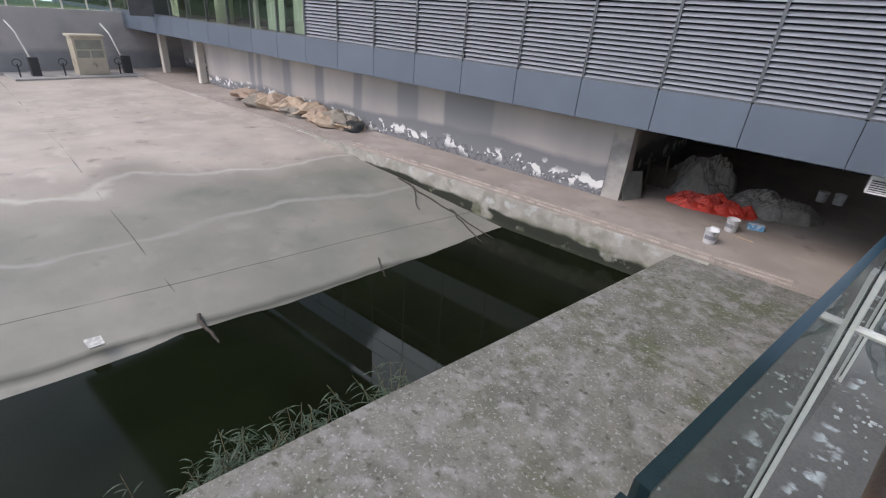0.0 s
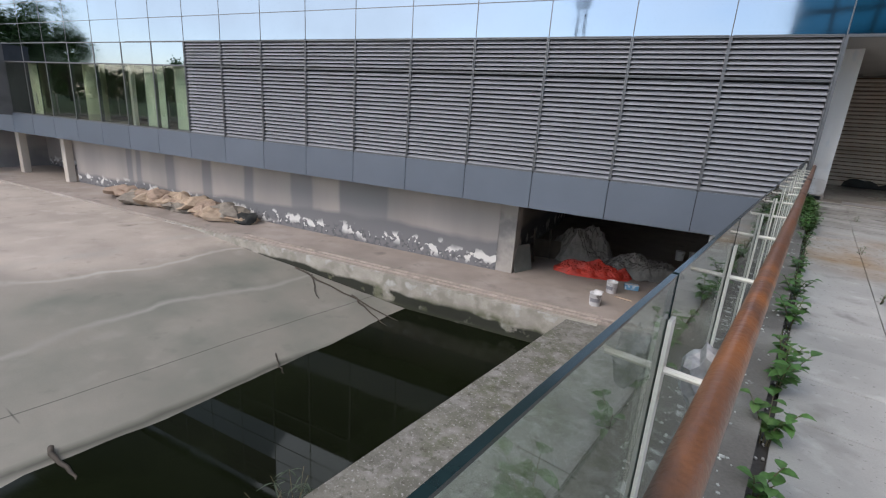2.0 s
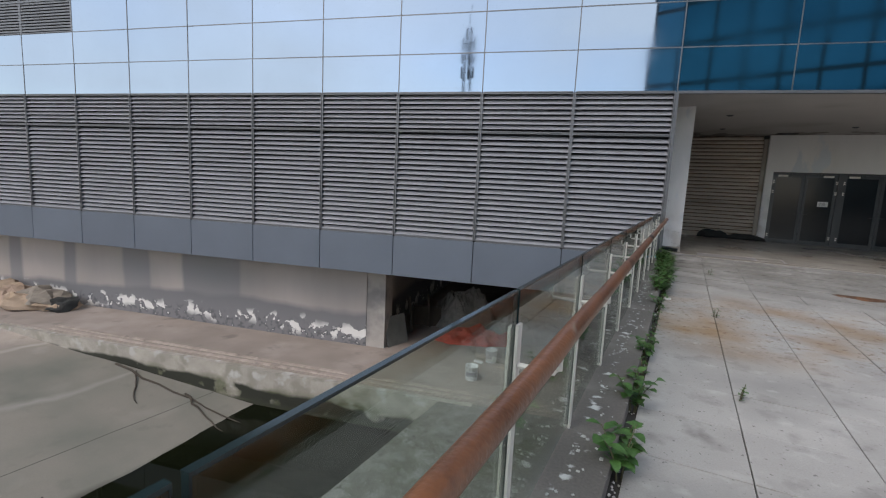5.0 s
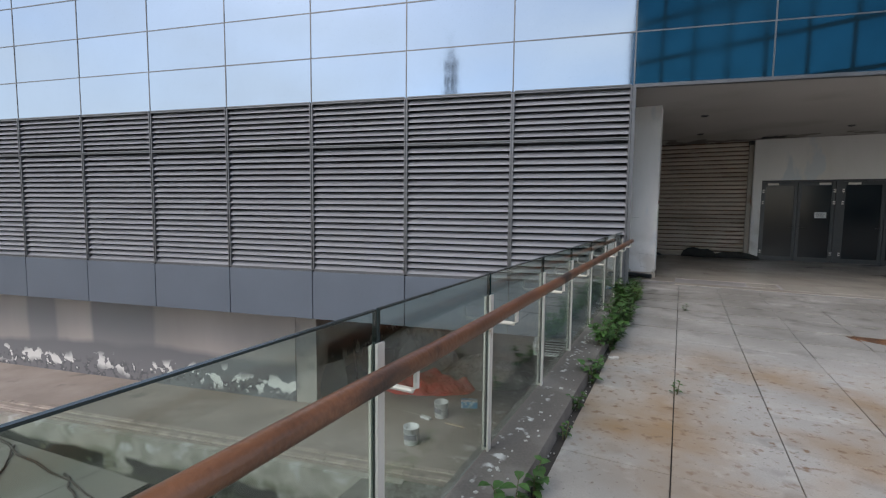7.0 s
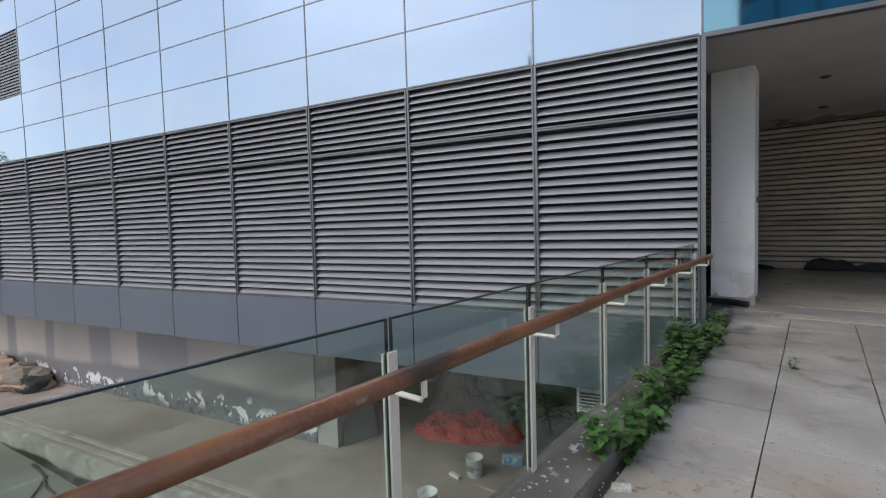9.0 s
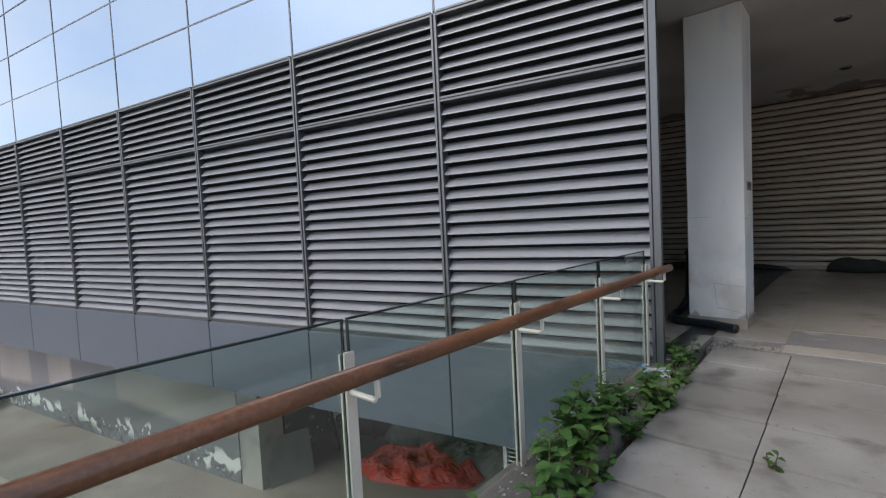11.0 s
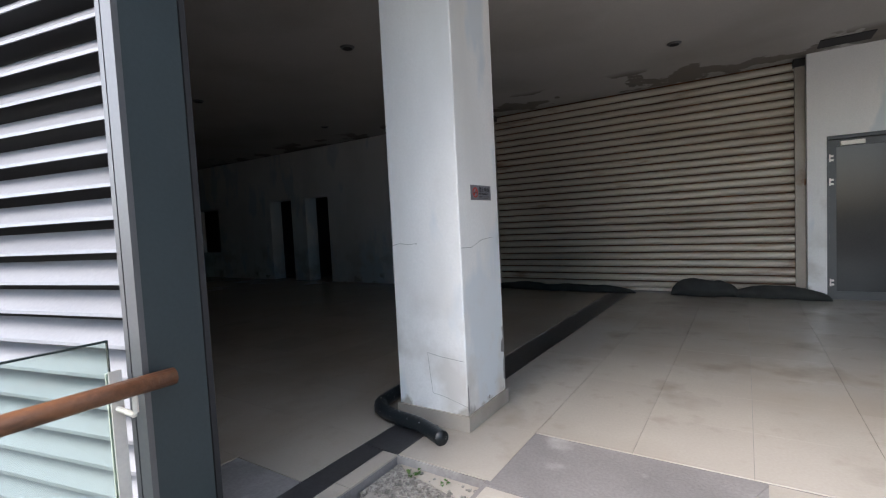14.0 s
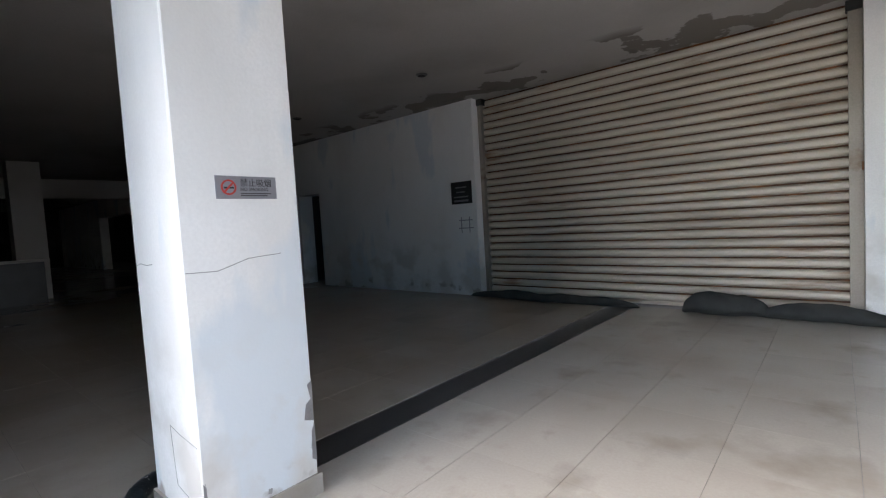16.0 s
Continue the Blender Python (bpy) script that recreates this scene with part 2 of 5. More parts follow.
M["stripe"] = material("dark_granite", (0.045, 0.045, 0.047), 0.35, scale=20, vary=0.25, bump=0.02)
M["white"] = material("stained_white_plaster", (0.80, 0.795, 0.785), 0.75, spots=[((0.70, 0.69, 0.67), 0.9, 0.5, 0.72, 0), ((0.66, 0.70, 0.73), 1.6, 0.56, 0.62, 0), ((0.52, 0.50, 0.47), 2.0, 0.68, 0.8, 0)], scale=0.8, vary=0.06, bump=0.08, streak=(1, 1, 0.4),
    zones=[((0.62, 0.60, 0.57), UP, 0.45, 0.55, 0.2, 0.3, 2.2, 0.48, 0.62), ((0.40, 0.375, 0.34), UP, 0.2, 0.12, 0.06, 0.2, 3.0, 0.56, 0.62)])
M["ceil"] = material("white_ceiling_and_far_shade", (0.43, 0.415, 0.40), 0.8, spots=[((0.33, 0.31, 0.285), 0.5, 0.5, 0.75, 0)], scale=0.6, vary=0.06, bump=0.04,
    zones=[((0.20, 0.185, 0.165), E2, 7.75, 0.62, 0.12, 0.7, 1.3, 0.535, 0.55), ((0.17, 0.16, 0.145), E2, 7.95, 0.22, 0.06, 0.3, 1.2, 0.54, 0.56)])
M["shutter"] = material("cream_shutter_steel", (0.56, 0.50, 0.425), 0.45, 0.1, spots=[((0.24, 0.12, 0.05), 2.5, 0.62, 0.76, 0.2), ((0.36, 0.30, 0.24), 0.9, 0.5, 0.7, 0.1)], scale=1.5, vary=0.08, bump=0.03, streak=(0.35, 0.35, 2.5))
M["guide"] = material("dull_guide_rail_steel", (0.30, 0.27, 0.235), 0.5, 0.3, spots=[((0.16, 0.09, 0.05), 3.0, 0.6, 0.75, 0.2)], scale=2, vary=0.15, bump=0.03)
M["wood"] = material("varnished_brown_wood", (0.135, 0.056, 0.027), 0.38, spots=[((0.22, 0.088, 0.036), 2.6, 0.5, 0.7, 0.1), ((0.035, 0.02, 0.014), 3.4, 0.55, 0.68, 0.15), ((0.24, 0.19, 0.15), 9.0, 0.66, 0.74, 0.3)], scale=4, vary=0.3, bump=0.25, streak=(2, 0.5, 2), coat=0.15,
    zones=[((0.30, 0.105, 0.028), E2, -12.15, 0.7, 0.5, 0.6, 5.0, 0.48, 0.64)])
M["post"] = material("white_steel_post", (0.67, 0.63, 0.58), 0.4, 0.2, spots=[((0.30, 0.20, 0.13), 7.0, 0.68, 0.74, 0.2)], scale=3, vary=0.06, bump=0.02)
M["edge"] = material("dark_glass_edge", (0.010, 0.022, 0.024), 0.12, bump=0.0)
M["glass"] = pane_material("rail_glass", (0.82, 0.90, 0.87), 0.065)
M["window"] = pane_material("window_glass", (0.88, 0.92, 0.88), 0.09)
M["doorglass"] = material("dark_door_glass", (0.016, 0.018, 0.02), 0.12, scale=1.0, vary=0.2, bump=0.0, spec=0.25)
M["curtain"] = material("mirror_curtain_glass", (0.29, 0.355, 0.43), 0.03, 1.0, scale=0.5, vary=0.03, bump=0.0, rand=0.03)
M["teal"] = material("blue_curtain_glass", (0.13, 0.25, 0.31), 0.03, 1.0, scale=0.5, vary=0.04, bump=0.0, rand=0.05)
M["water"] = material("dark_pond_water", (0.006, 0.008, 0.0035), 0.03, bump=0.0, vary=0.3, scale=0.4, spec=0.085)
M["black"] = material("black_rubber", (0.014, 0.018, 0.021), 0.32, spots=[((0.42, 0.42, 0.40), 38, 0.66, 0.69, 0.2), ((0.5, 0.5, 0.48), 16, 0.72, 0.74, 0.2)], bump=0.2)
M["cloth"] = material("dark_grey_cloth", (0.035, 0.037, 0.036), 0.9, scale=5, vary=0.3, bump=0.5, grain=120)
M["darkdoor"] = material("dark_grey_door_frame", (0.05, 0.053, 0.056), 0.4, 0.4, bump=0.0)

M["paperw"] = material("white_paper", (0.70, 0.70, 0.68), 0.8, bump=0.0, vary=0.04)
M["ink"] = material("black_plastic", (0.02, 0.02, 0.022), 0.45, bump=0.0)
M["faded"] = material("faded_white_print", (0.30, 0.30, 0.30), 0.6, bump=0.0)
M["signgrey"] = material("brushed_grey_plate", (0.27, 0.27, 0.30), 0.4, 0.5, bump=0.0, vary=0.06)
M["red"] = material("red_print", (0.45, 0.05, 0.04), 0.5, bump=0.0)
M["rust"] = material("rusty_iron", (0.11, 0.055, 0.03), 0.8, 0.3, spots=[((0.25, 0.11, 0.04), 6.0, 0.5, 0.7, 0)], scale=6, vary=0.3, bump=0.3)
M["gravel"] = material("grey_gravel", (0.22, 0.21, 0.195), 0.9, scale=30, vary=0.4, bump=0.3)
M["flake"] = material("pale_flakes", (0.46, 0.445, 0.42), 0.85, scale=12, vary=0.35, bump=0.1)
M["bluebox"] = material("pale_blue_card", (0.12, 0.30, 0.50), 0.6, spots=[((0.45, 0.55, 0.62), 6.0, 0.55, 0.6, 0)], scale=4, vary=0.15, bump=0.0)
M["foil"] = material("silver_foil", (0.34, 0.34, 0.35), 0.5, 0.5, scale=20, vary=0.25, bump=0.4)
M["leaf"] = material("green_leaf", (0.052, 0.12, 0.026), 0.5, spots=[((0.10, 0.16, 0.04), 3.0, 0.55, 0.75, 0)], scale=5, vary=0.35, bump=0.1, rand=0.15)
M["reedleaf"] = material("dusty_reed_leaf", (0.04, 0.06, 0.034), 0.7, scale=4, vary=0.35, bump=0.1)
M["stem"] = material("brown_green_stem", (0.11, 0.095, 0.05), 0.7, scale=6, vary=0.3, bump=0.1)
M["bucketw"] = material("white_painted_tin", (0.62, 0.62, 0.63), 0.5, spots=[((0.35, 0.34, 0.33), 5.0, 0.6, 0.7, 0)], scale=4, vary=0.08, bump=0.0)
M["redtarp"] = material("red_plastic_sheet", (0.50, 0.035, 0.018), 0.45, scale=5, vary=0.25, bump=0.1)
M["net"] = material("dusty_grey_net", (0.20, 0.19, 0.175), 0.9, spots=[((0.24, 0.23, 0.215), 4.0, 0.52, 0.66, 0)], scale=3, vary=0.3, bump=0.6, grain=30)
M["boardgrey"] = material("dark_grey_board", (0.17, 0.175, 0.16), 0.7, scale=2, vary=0.2, bump=0.1)
M["darkwood"] = material("dark_weathered_wood", (0.055, 0.045, 0.035), 0.85, scale=5, vary=0.3, bump=0.3)
M["palewall"] = material("pale_plaster_pier", (0.38, 0.355, 0.33), 0.8, spots=[((0.24, 0.23, 0.225), 1.2, 0.5, 0.65, 0)], scale=1, vary=0.1, bump=0.2)
M["cream"] = material("cream_pier_paint", (0.55, 0.50, 0.44), 0.7, scale=1, vary=0.08, bump=0.1)
M["carpet"] = material("dusty_tan_carpet", (0.41, 0.305, 0.235), 0.95, spots=[((0.22, 0.16, 0.115), 2.0, 0.5, 0.65, 0)], scale=2, vary=0.25, bump=0.4)
M["cardboard"] = material("tan_cardboard", (0.45, 0.345, 0.255), 0.9, spots=[((0.30, 0.22, 0.15), 2.5, 0.5, 0.7, 0)], scale=2, vary=0.2, bump=0.2)
M["drab"] = material("drab_sacking", (0.25, 0.22, 0.185), 0.95, scale=3, vary=0.25, bump=0.4)
M["brick"] = material("dusty_red_brick", (0.36, 0.20, 0.145), 0.9, scale=6, vary=0.25, bump=0.4, rand=0.15)
M["edging"] = material("edging_brick", (0.42, 0.355, 0.31), 0.85, spots=[((0.22, 0.19, 0.17), 3.0, 0.5, 0.7, 0)], scale=3, vary=0.2, bump=0.4, rand=0.12)
M["beige"] = material("beige_cabinet_paint", (0.47, 0.41, 0.32), 0.55, 0.1, spots=[((0.22, 0.18, 0.13), 2.0, 0.6, 0.75, 0)], scale=1.5, vary=0.1, bump=0.05)
M["palegreen"] = material("pale_green_wall", (0.47, 0.52, 0.42), 0.8, scale=0.8, vary=0.08, bump=0.05)
M["yellow"] = material("pale_yellow_column", (0.56, 0.56, 0.42), 0.7, scale=1, vary=0.06, bump=0.05)
M["roomgreen"] = material("dull_green_room_wall", (0.12, 0.15, 0.125), 0.8, spots=[((0.08, 0.10, 0.085), 0.8, 0.5, 0.7, 0)], scale=0.8, vary=0.12, bump=0.05)
M["grass"] = material("rough_grass", (0.07, 0.10, 0.035), 0.95, scale=0.5, vary=0.35, bump=0.5, grain=20)
M["cement"] = material("grey_cement_patch", (0.215, 0.205, 0.205), 0.85, spots=[((0.37, 0.36, 0.35), 2.5, 0.55, 0.7, 0), ((0.17, 0.16, 0.155), 3.0, 0.6, 0.75, 0)], scale=2, vary=0.15, bump=0.3)
M["blockglass"] = material("blue_block_glass", (0.05, 0.20, 0.30), 0.08, 0.6, scale=0.3, vary=0.15, bump=0.0)


# ---- mesh helpers ----
def box(bm, x0, x1, y0, y1, z0, z1, m=None):
    g = bmesh.ops.create_cube(bm, size=1.0, matrix=Matrix.Translation(((x0 + x1) / 2, (y0 + y1) / 2, (z0 + z1) / 2)) @ Matrix.Diagonal((abs(x1 - x0), abs(y1 - y0), abs(z1 - z0), 1)))
    if m is not None:
        bmesh.ops.transform(bm, matrix=m, verts=g["verts"])
    return g["verts"]


def bevel(bm, w, segs=1):
    bmesh.ops.bevel(bm, geom=list(bm.edges), offset=w, segments=segs, affect="EDGES", clamp_overlap=True)


def mesh_from(name, bm, mat, smooth=False):
    me = bpy.data.meshes.new(name)
    bm.to_mesh(me)
    bm.free()
    me.materials.append(mat)
    if smooth:
        for p in me.polygons:
            p.use_smooth = True
    return me


def part(name, bm, mat, parent, label="", smooth=False):
    ob = new(name, mesh_from(name, bm, mat, smooth))
    ob.parent = parent
    return tagged(ob, label)


def solid(name, bm, mat, label, category, m=None, kind="", group="", smooth=False):
    """A thing or piece of the setting that is one mesh."""
    ob = new(name, mesh_from(name, bm, mat, smooth))
    if m is not None:
        ob.matrix_world = m
    return tagged(ob, label, category, group, kind)


def thing(name, label, category, m=None, group="", kind=""):
    ob = new(name)
    if m is not None:
        ob.matrix_world = m
    return tagged(ob, label, category, group, kind)


def cube(x0, x1, y0, y1, z0, z1, w=0.0):
    bm = bmesh.new()
    box(bm, x0, x1, y0, y1, z0, z1)
    if w:
        bevel(bm, w)
    return bm


def boxes(*rows):
    bm = bmesh.new()
    for r in rows:
        box(bm, *r)
    return bm


def prism(points, z0, z1):
    """A flat polygon, counter-clockwise, given thickness."""
    bm = bmesh.new()
    lo = [bm.verts.new((x, y, z0)) for x, y in points]
    hi = [bm.verts.new((x, y, z1)) for x, y in points]
    bm.faces.new(hi), bm.faces.new(lo[::-1])
    for i in range(len(points)):
        j = (i + 1) % len(points)
        bm.faces.new((lo[i], lo[j], hi[j], hi[i]))
    return bm


def tube(bm, path, radius, sides=10, caps=True):
    """A round bar along a line of points; radius a number or one per point."""
    pts = [Vector(p) for p in path]
    rings = []
    for i, p in enumerate(pts):
        d = (pts[min(i + 1, len(pts) - 1)] - pts[max(i - 1, 0)]).normalized()
        a = d.cross(Vector((0, 0, 1)) if abs(d.z) < 0.95 else Vector((1, 0, 0))).normalized()
        b = d.cross(a).normalized()
        r = radius if isinstance(radius, (int, float)) else radius[i]
        rings.append([bm.verts.new(p + (a * math.cos(k * math.tau / sides) + b * math.sin(k * math.tau / sides)) * r) for k in range(sides)])
    for p, q in zip(rings, rings[1:]):
        for k in range(sides):
            bm.faces.new((p[k], p[(k + 1) % sides], q[(k + 1) % sides], q[k]))
    if caps:
        bm.faces.new(rings[0][::-1]), bm.faces.new(rings[-1])
    bmesh.ops.recalc_face_normals(bm, faces=list(bm.faces))
    return bm


# ---- courtyard ground ----
def ramp_z(u, v):
    """Height of the courtyard sheet: flat far off, then dished down into the pool."""
    if u < -20 or v < -34:
        return -3.58
    tilt = -0.0067 * (v + 8)
    if u < -14.3:
        k = (u + 20) / 5.7
        return -3.58 - 0.46 * k * k * (3 - 2 * k) * 0.6 - 0.184 * k + tilt * k
    if u < -4.2:
        return -4.04 - (u + 14.3) * 0.1 + tilt
    return -3.6


def courtyard_ground():
    us = [-900, -300, -120, -70, -55, -48] + [-44 + 0.5 * i for i in range(80)] + [-4.315, -4.31, -2, 0, 20, 100, 900]
    ts = [0, 0.1, 0.2, 0.4, 0.8, 1.3] + [2 + 0.7 * i for i in range(44)] + [34, 60, 120, 300, 900]
    bm = bmesh.new()
    rows = []
    for u in us:
        vb = v_at(u, -1.4) if u > -60 else v_at(-60, -1.4)
        row = []
        for t in ts:
            v = vb - t
            z = ramp_z(u, v) if u < -4.312 else -3.6
            if -44 < u < -5:
                z += 0.03 * noise.noise((u * 0.35, v * 0.35, 0)) + 0.012 * noise.noise((u * 1.3, v * 1.3, 3))
            row.append(bm.verts.new(uv(u, v, z)))
        rows.append(row)
    for a, b in zip(rows, rows[1:]):
        for i in range(len(ts) - 1):
            bm.faces.new((a[i], a[i + 1], b[i + 1], b[i]))
    bmesh.ops.recalc_face_normals(bm, faces=list(bm.faces))
    return solid("ground", bm, M["concrete"], "pale stained concrete courtyard dished down into a pool", "ground", kind="structure")


courtyard_ground()
bm = bmesh.new()
pts = [uv(-13.5, v_at(-13.5, -1.42), Z_WATER), uv(-13.5, -33, Z_WATER), uv(-4.32, -33, Z_WATER), uv(-4.32, v_at(-4.32, -1.42), Z_WATER)]
bm.faces.new([bm.verts.new(p) for p in pts])
solid("water", bm, M["water"], "still dark green water standing in the courtyard pool", "water", kind="structure")
# mossy slab between pool and terrace
solid("pavement", prism([(-4.3, -33), (0, -33), (0, v_at(0, -1.3)), (-4.3, v_at(-4.3, -1.3))], -5.4, -3.59), M["slab"], "mossy weathered concrete slab beside the pool", "pavement", UV, "structure")
# walkway under the facade, with its wall down into the pool
solid("pavement", prism([(-60, -1.28), (1.0, -1.28), (1.0, 14), (-60, 14)], -3.7, Z_LOW), M["walkway"], "dusty concrete walkway below the louvred facade", "pavement", kind="structure")
solid("wall_pool", boxes((-22, -3.9, -1.44, -1.29, -5.6, -3.57)), M["poolwall"], "stained concrete pool wall with black algae", "wall", kind="structure")

# ---- lower storey ----
bm = boxes((-33.6, -7.8, 1.2, 1.5, Z_LOW, -0.9), (-8.1, -7.8, 1.5, 14, Z_LOW, -0.9))
solid("wall_lower", bm, M["lowwall"], "grey painted basement wall with peeling paint", "wall", kind="structure")
solid("wall_garage", boxes((-60, 2, 14, 14.3, -3.7, -0.9), (-42.6, -33.6, 3.5, 3.7, Z_LOW, -0.9)), M["lowwall"], "dark rear wall of the basement bay", "wall", kind="structure")
solid("ceiling", boxes((-60, 9, 0.1, 14.3, -0.92, -0.12)), M["slab"], "concrete slab over the basement bay", "ceiling", kind="structure")

# ---- terrace ----
solid("wall_terrace", boxes((-0.10, 0.02, -33, 14, -3.7, 0.06)), M["slab"], "concrete side wall of the terrace", "wall", UV, "structure")
terrace = solid("floor_terrace", prism([(0.02, -33), (40, -33), (40, 0.92), (0.80, 0.92), (0.80, 1.26), (0.16, 1.26), (0.16, 0.3), (0.02, 0.25)], -0.5, -0.022), M["joint"], "terrace bed under grey stone pavers", "floor", UV, "structure")
solid("kerb", boxes((-0.13, 0.21, -33, 0.16, -0.3, 0.10)), M["kerb"], "worn concrete kerb with flaking white paint under the railing", "kerb", UV, "structure")
floor_in = solid("floor_hall", prism([(0.79, 0.93), (12, 0.93), (12, 8.6), (-36, 8.6), (-36, v_at(-36, 0.3)), (0.165, v_at(0.165, 0.3)), (0.165, 1.27), (0.79, 1.27)], -0.1, Z_IN - 0.006), M["cement"], "hall floor bed under cream tiles", "floor", UV, "structure")

# ---- hall walls and ceiling ----
XC = 12.2
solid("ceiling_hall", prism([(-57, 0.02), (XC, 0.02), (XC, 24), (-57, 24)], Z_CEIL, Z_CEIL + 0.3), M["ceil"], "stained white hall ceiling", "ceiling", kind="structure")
SH0, SH1 = -2.55, 2.8
WALL_V = 8.0
bm = boxes((SH1, 3.03, WALL_V, WALL_V + 0.4, 0, Z_CEIL), (3.03, 6.95, WALL_V, WALL_V + 0.4, 2.52, Z_CEIL), (6.95, 12, WALL_V, WALL_V + 0.4, 0, Z_CEIL),
           (-7.45, SH0, WALL_V, WALL_V + 0.4, 0, Z_CEIL))
left = -7.45
for a, b, z0, z1 in ((-8.35, -7.45, 0, 2.43), (-9.9, -8.95, 0, 2.43), (-14.1, -12.6, 0.92, 2.35), (-17.3, -16.5, 0, 2.25), (-27.0, -20.0, 0, 2.8)):
    if left > b:
        box(bm, b, left, WALL_V, WALL_V + 0.4, 0, Z_CEIL)
    box(bm, a, b, WALL_V, WALL_V + 0.4, z1, Z_CEIL)
    if z0:
        box(bm, a, b, WALL_V, WALL_V + 0.4, 0, z0)
    left = a
box(bm, -36, left, WALL_V, WALL_V + 0.4, 0, Z_CEIL)
solid("wall_hall", bm, M["white"], "stained white plaster hall wall with openings", "wall", UV, "structure")
# dark colour stands for lack of light; unseen cross partitions added to block light
solid("wall_behind", boxes((-36, 12, 11.0, 11.2, 0, Z_CEIL), (-36.2, -36, -9, 11.2, 0, Z_CEIL), (12, 12.2, 0, 11.2, 0, Z_CEIL), (2.6, 2.75, 8.45, 11, 0, Z_CEIL), (7.1, 7.25, 8.45, 11, 0, Z_CEIL), (-10.9, -10.75, 8.45, 11, 0, Z_CEIL), (-8.7, -8.6, 8.45, 11, 0, Z_CEIL), (-36, 12, 8.4, 11, 0, Z_IN)), M["dim"], "rear walls behind the hall, coloured dark as unlit rooms, with added partitions", "wall", UV, "structure")


# ---- facade ----
def louvre_panel():
    """One bay of louvres: frame bars and slats, over two heights."""
    t = thing("louvre_panel", "grey metal louvre panel of slanted slats in the facade", "louvre", group="louvre panels of the facade")
    w = BAY - 0.07
    bm = bmesh.new()
    prof = [(-0.052, 0.0), (-0.050, 0.015), (0.038, 0.098), (0.043, 0.090), (-0.040, 0.004)]
    a = [bm.verts.new((0.035, y, z)) for y, z in prof]
    b = [bm.verts.new((0.035 + w, y, z)) for y, z in prof]
    for i in range(5):
        j = (i + 1) % 5
        bm.faces.new((a[i], b[i], b[j], a[j]))
    bm.faces.new(a), bm.faces.new(b[::-1])
    bmesh.ops.recalc_face_normals(bm, faces=list(bm.faces))
    me = mesh_from("slat", bm, M["louvre"])
    for k in range(20):
        s = new("slat", me)
        s.parent, s.location = t, (0, 0, Z_BOT + 0.02 + k * 0.1317)
    for k in range(7):
        s = new("slat", me)
        s.parent, s.location = t, (0, 0, Z_MID + 0.083 + k * 0.118)
    for x0, x1, y0 in ((-0.036, -0.012, -0.075), (0.012, 0.036, -0.075), (-0.012, 0.012, -0.055)):
        part("upright", cube(x0, x1, y0, 0.06, Z_BOT, Z_TOP), M["mullion"], t)
    for z in (Z_BOT, Z_MID, Z_TOP):
        for y0, z0, z1 in ((-0.07, -0.028, -0.006), (-0.07, 0.006, 0.028), (-0.05, -0.006, 0.006)):
            part("crossbar", cube(0.036, BAY - 0.036, y0, 0.05, z + z0, z + z1), M["mullion"], t)
    # added sheet: blackens the open gaps and keeps daylight out of the hall
    part("backing", cube(0.0, BAY, 0.24, 0.27, Z_BOT, Z_TOP), M["backing"], t)
    return t


first = louvre_panel()
first.matrix_world = pose(-BAY, 0, 0)
for i in range(2, 11):
    copy_thing(first, pose(-i * BAY, 0, 0))
corner = thing("corner_post", "dark steel corner post closing the facade end", "post")
part("cover", cube(-0.03, 0.03, -0.06, 0.205, -0.02, Z_TOP), M["plate"], corner)
part("upright", cube(-0.055, -0.031, -0.085, 0.05, Z_BOT - 0.1, Z_TOP), M["mullion"], corner)
part("upright", cube(-0.02, 0.036, -0.088, -0.062, 0.0, Z_TOP), M["mullion"], corner)
# fascia band
fas = thing("fascia", "blue-grey aluminium fascia band below the louvres", "fascia", kind="structure")
me = mesh_from("panel", cube(0.009, BAY - 0.009, -0.09, -0.05, Z_FAS, Z_BOT - 0.03, 0.004), M["fascia"])
for i in range(1, NB + 1):
    p = new("panel", me)
    p.parent, p.location = fas, (-i * BAY, 0, 0)
part("backing", boxes((-NB * BAY, 0, -0.05, 0.1, Z_FAS + 0.01, Z_BOT - 0.03)), M["backing"], fas)

# curtain wall of mirror glass above
cur = thing("curtain_wall", "sky-mirroring curtain wall of pale blue glass panes", "curtain wall", kind="structure")
NROW, GR0, GR1 = 16, 8, 13
pane = mesh_from("pane", cube(0.012, BAY - 0.012, -0.045, -0.02, 0.012, ROW - 0.012), M["curtain"])
pane_t = mesh_from("pane", cube(0.012, BAY - 0.012, -0.045, -0.02, 0.012, ROW - 0.012), M["teal"])
rest = bmesh.new()
for r in range(NROW):
    for i in range(-4, NB + 1):
        if r in (2, 3) and GR0 < i <= GR1:
            continue
        if r < 5:
            p = new("pane", pane_t if i <= 0 else pane)
            p.parent, p.location = cur, (-i * BAY, random.uniform(-0.001, 0.001), Z_TOP + r * ROW)
            p.rotation_euler = (random.uniform(-0.0025, 0.0025), 0, random.uniform(-0.0025, 0.0025))
        elif i > 0:
            box(rest, -i * BAY + 0.012, -i * BAY + BAY - 0.012, -0.045, -0.02, Z_TOP + r * ROW + 0.012, Z_TOP + (r + 1) * ROW - 0.012)
tagged(part("cladding", rest, M["plate"], cur, "dark metal cladding"), kind="stuff")
solid("roof", boxes((-20 * BAY, -9.0, -8.1, 0.3, Z_TOP + NROW * ROW, Z_TOP + NROW * ROW + 0.9)), M["plate"], "dark projecting roof canopy high above the courtyard", "roof", kind="structure")
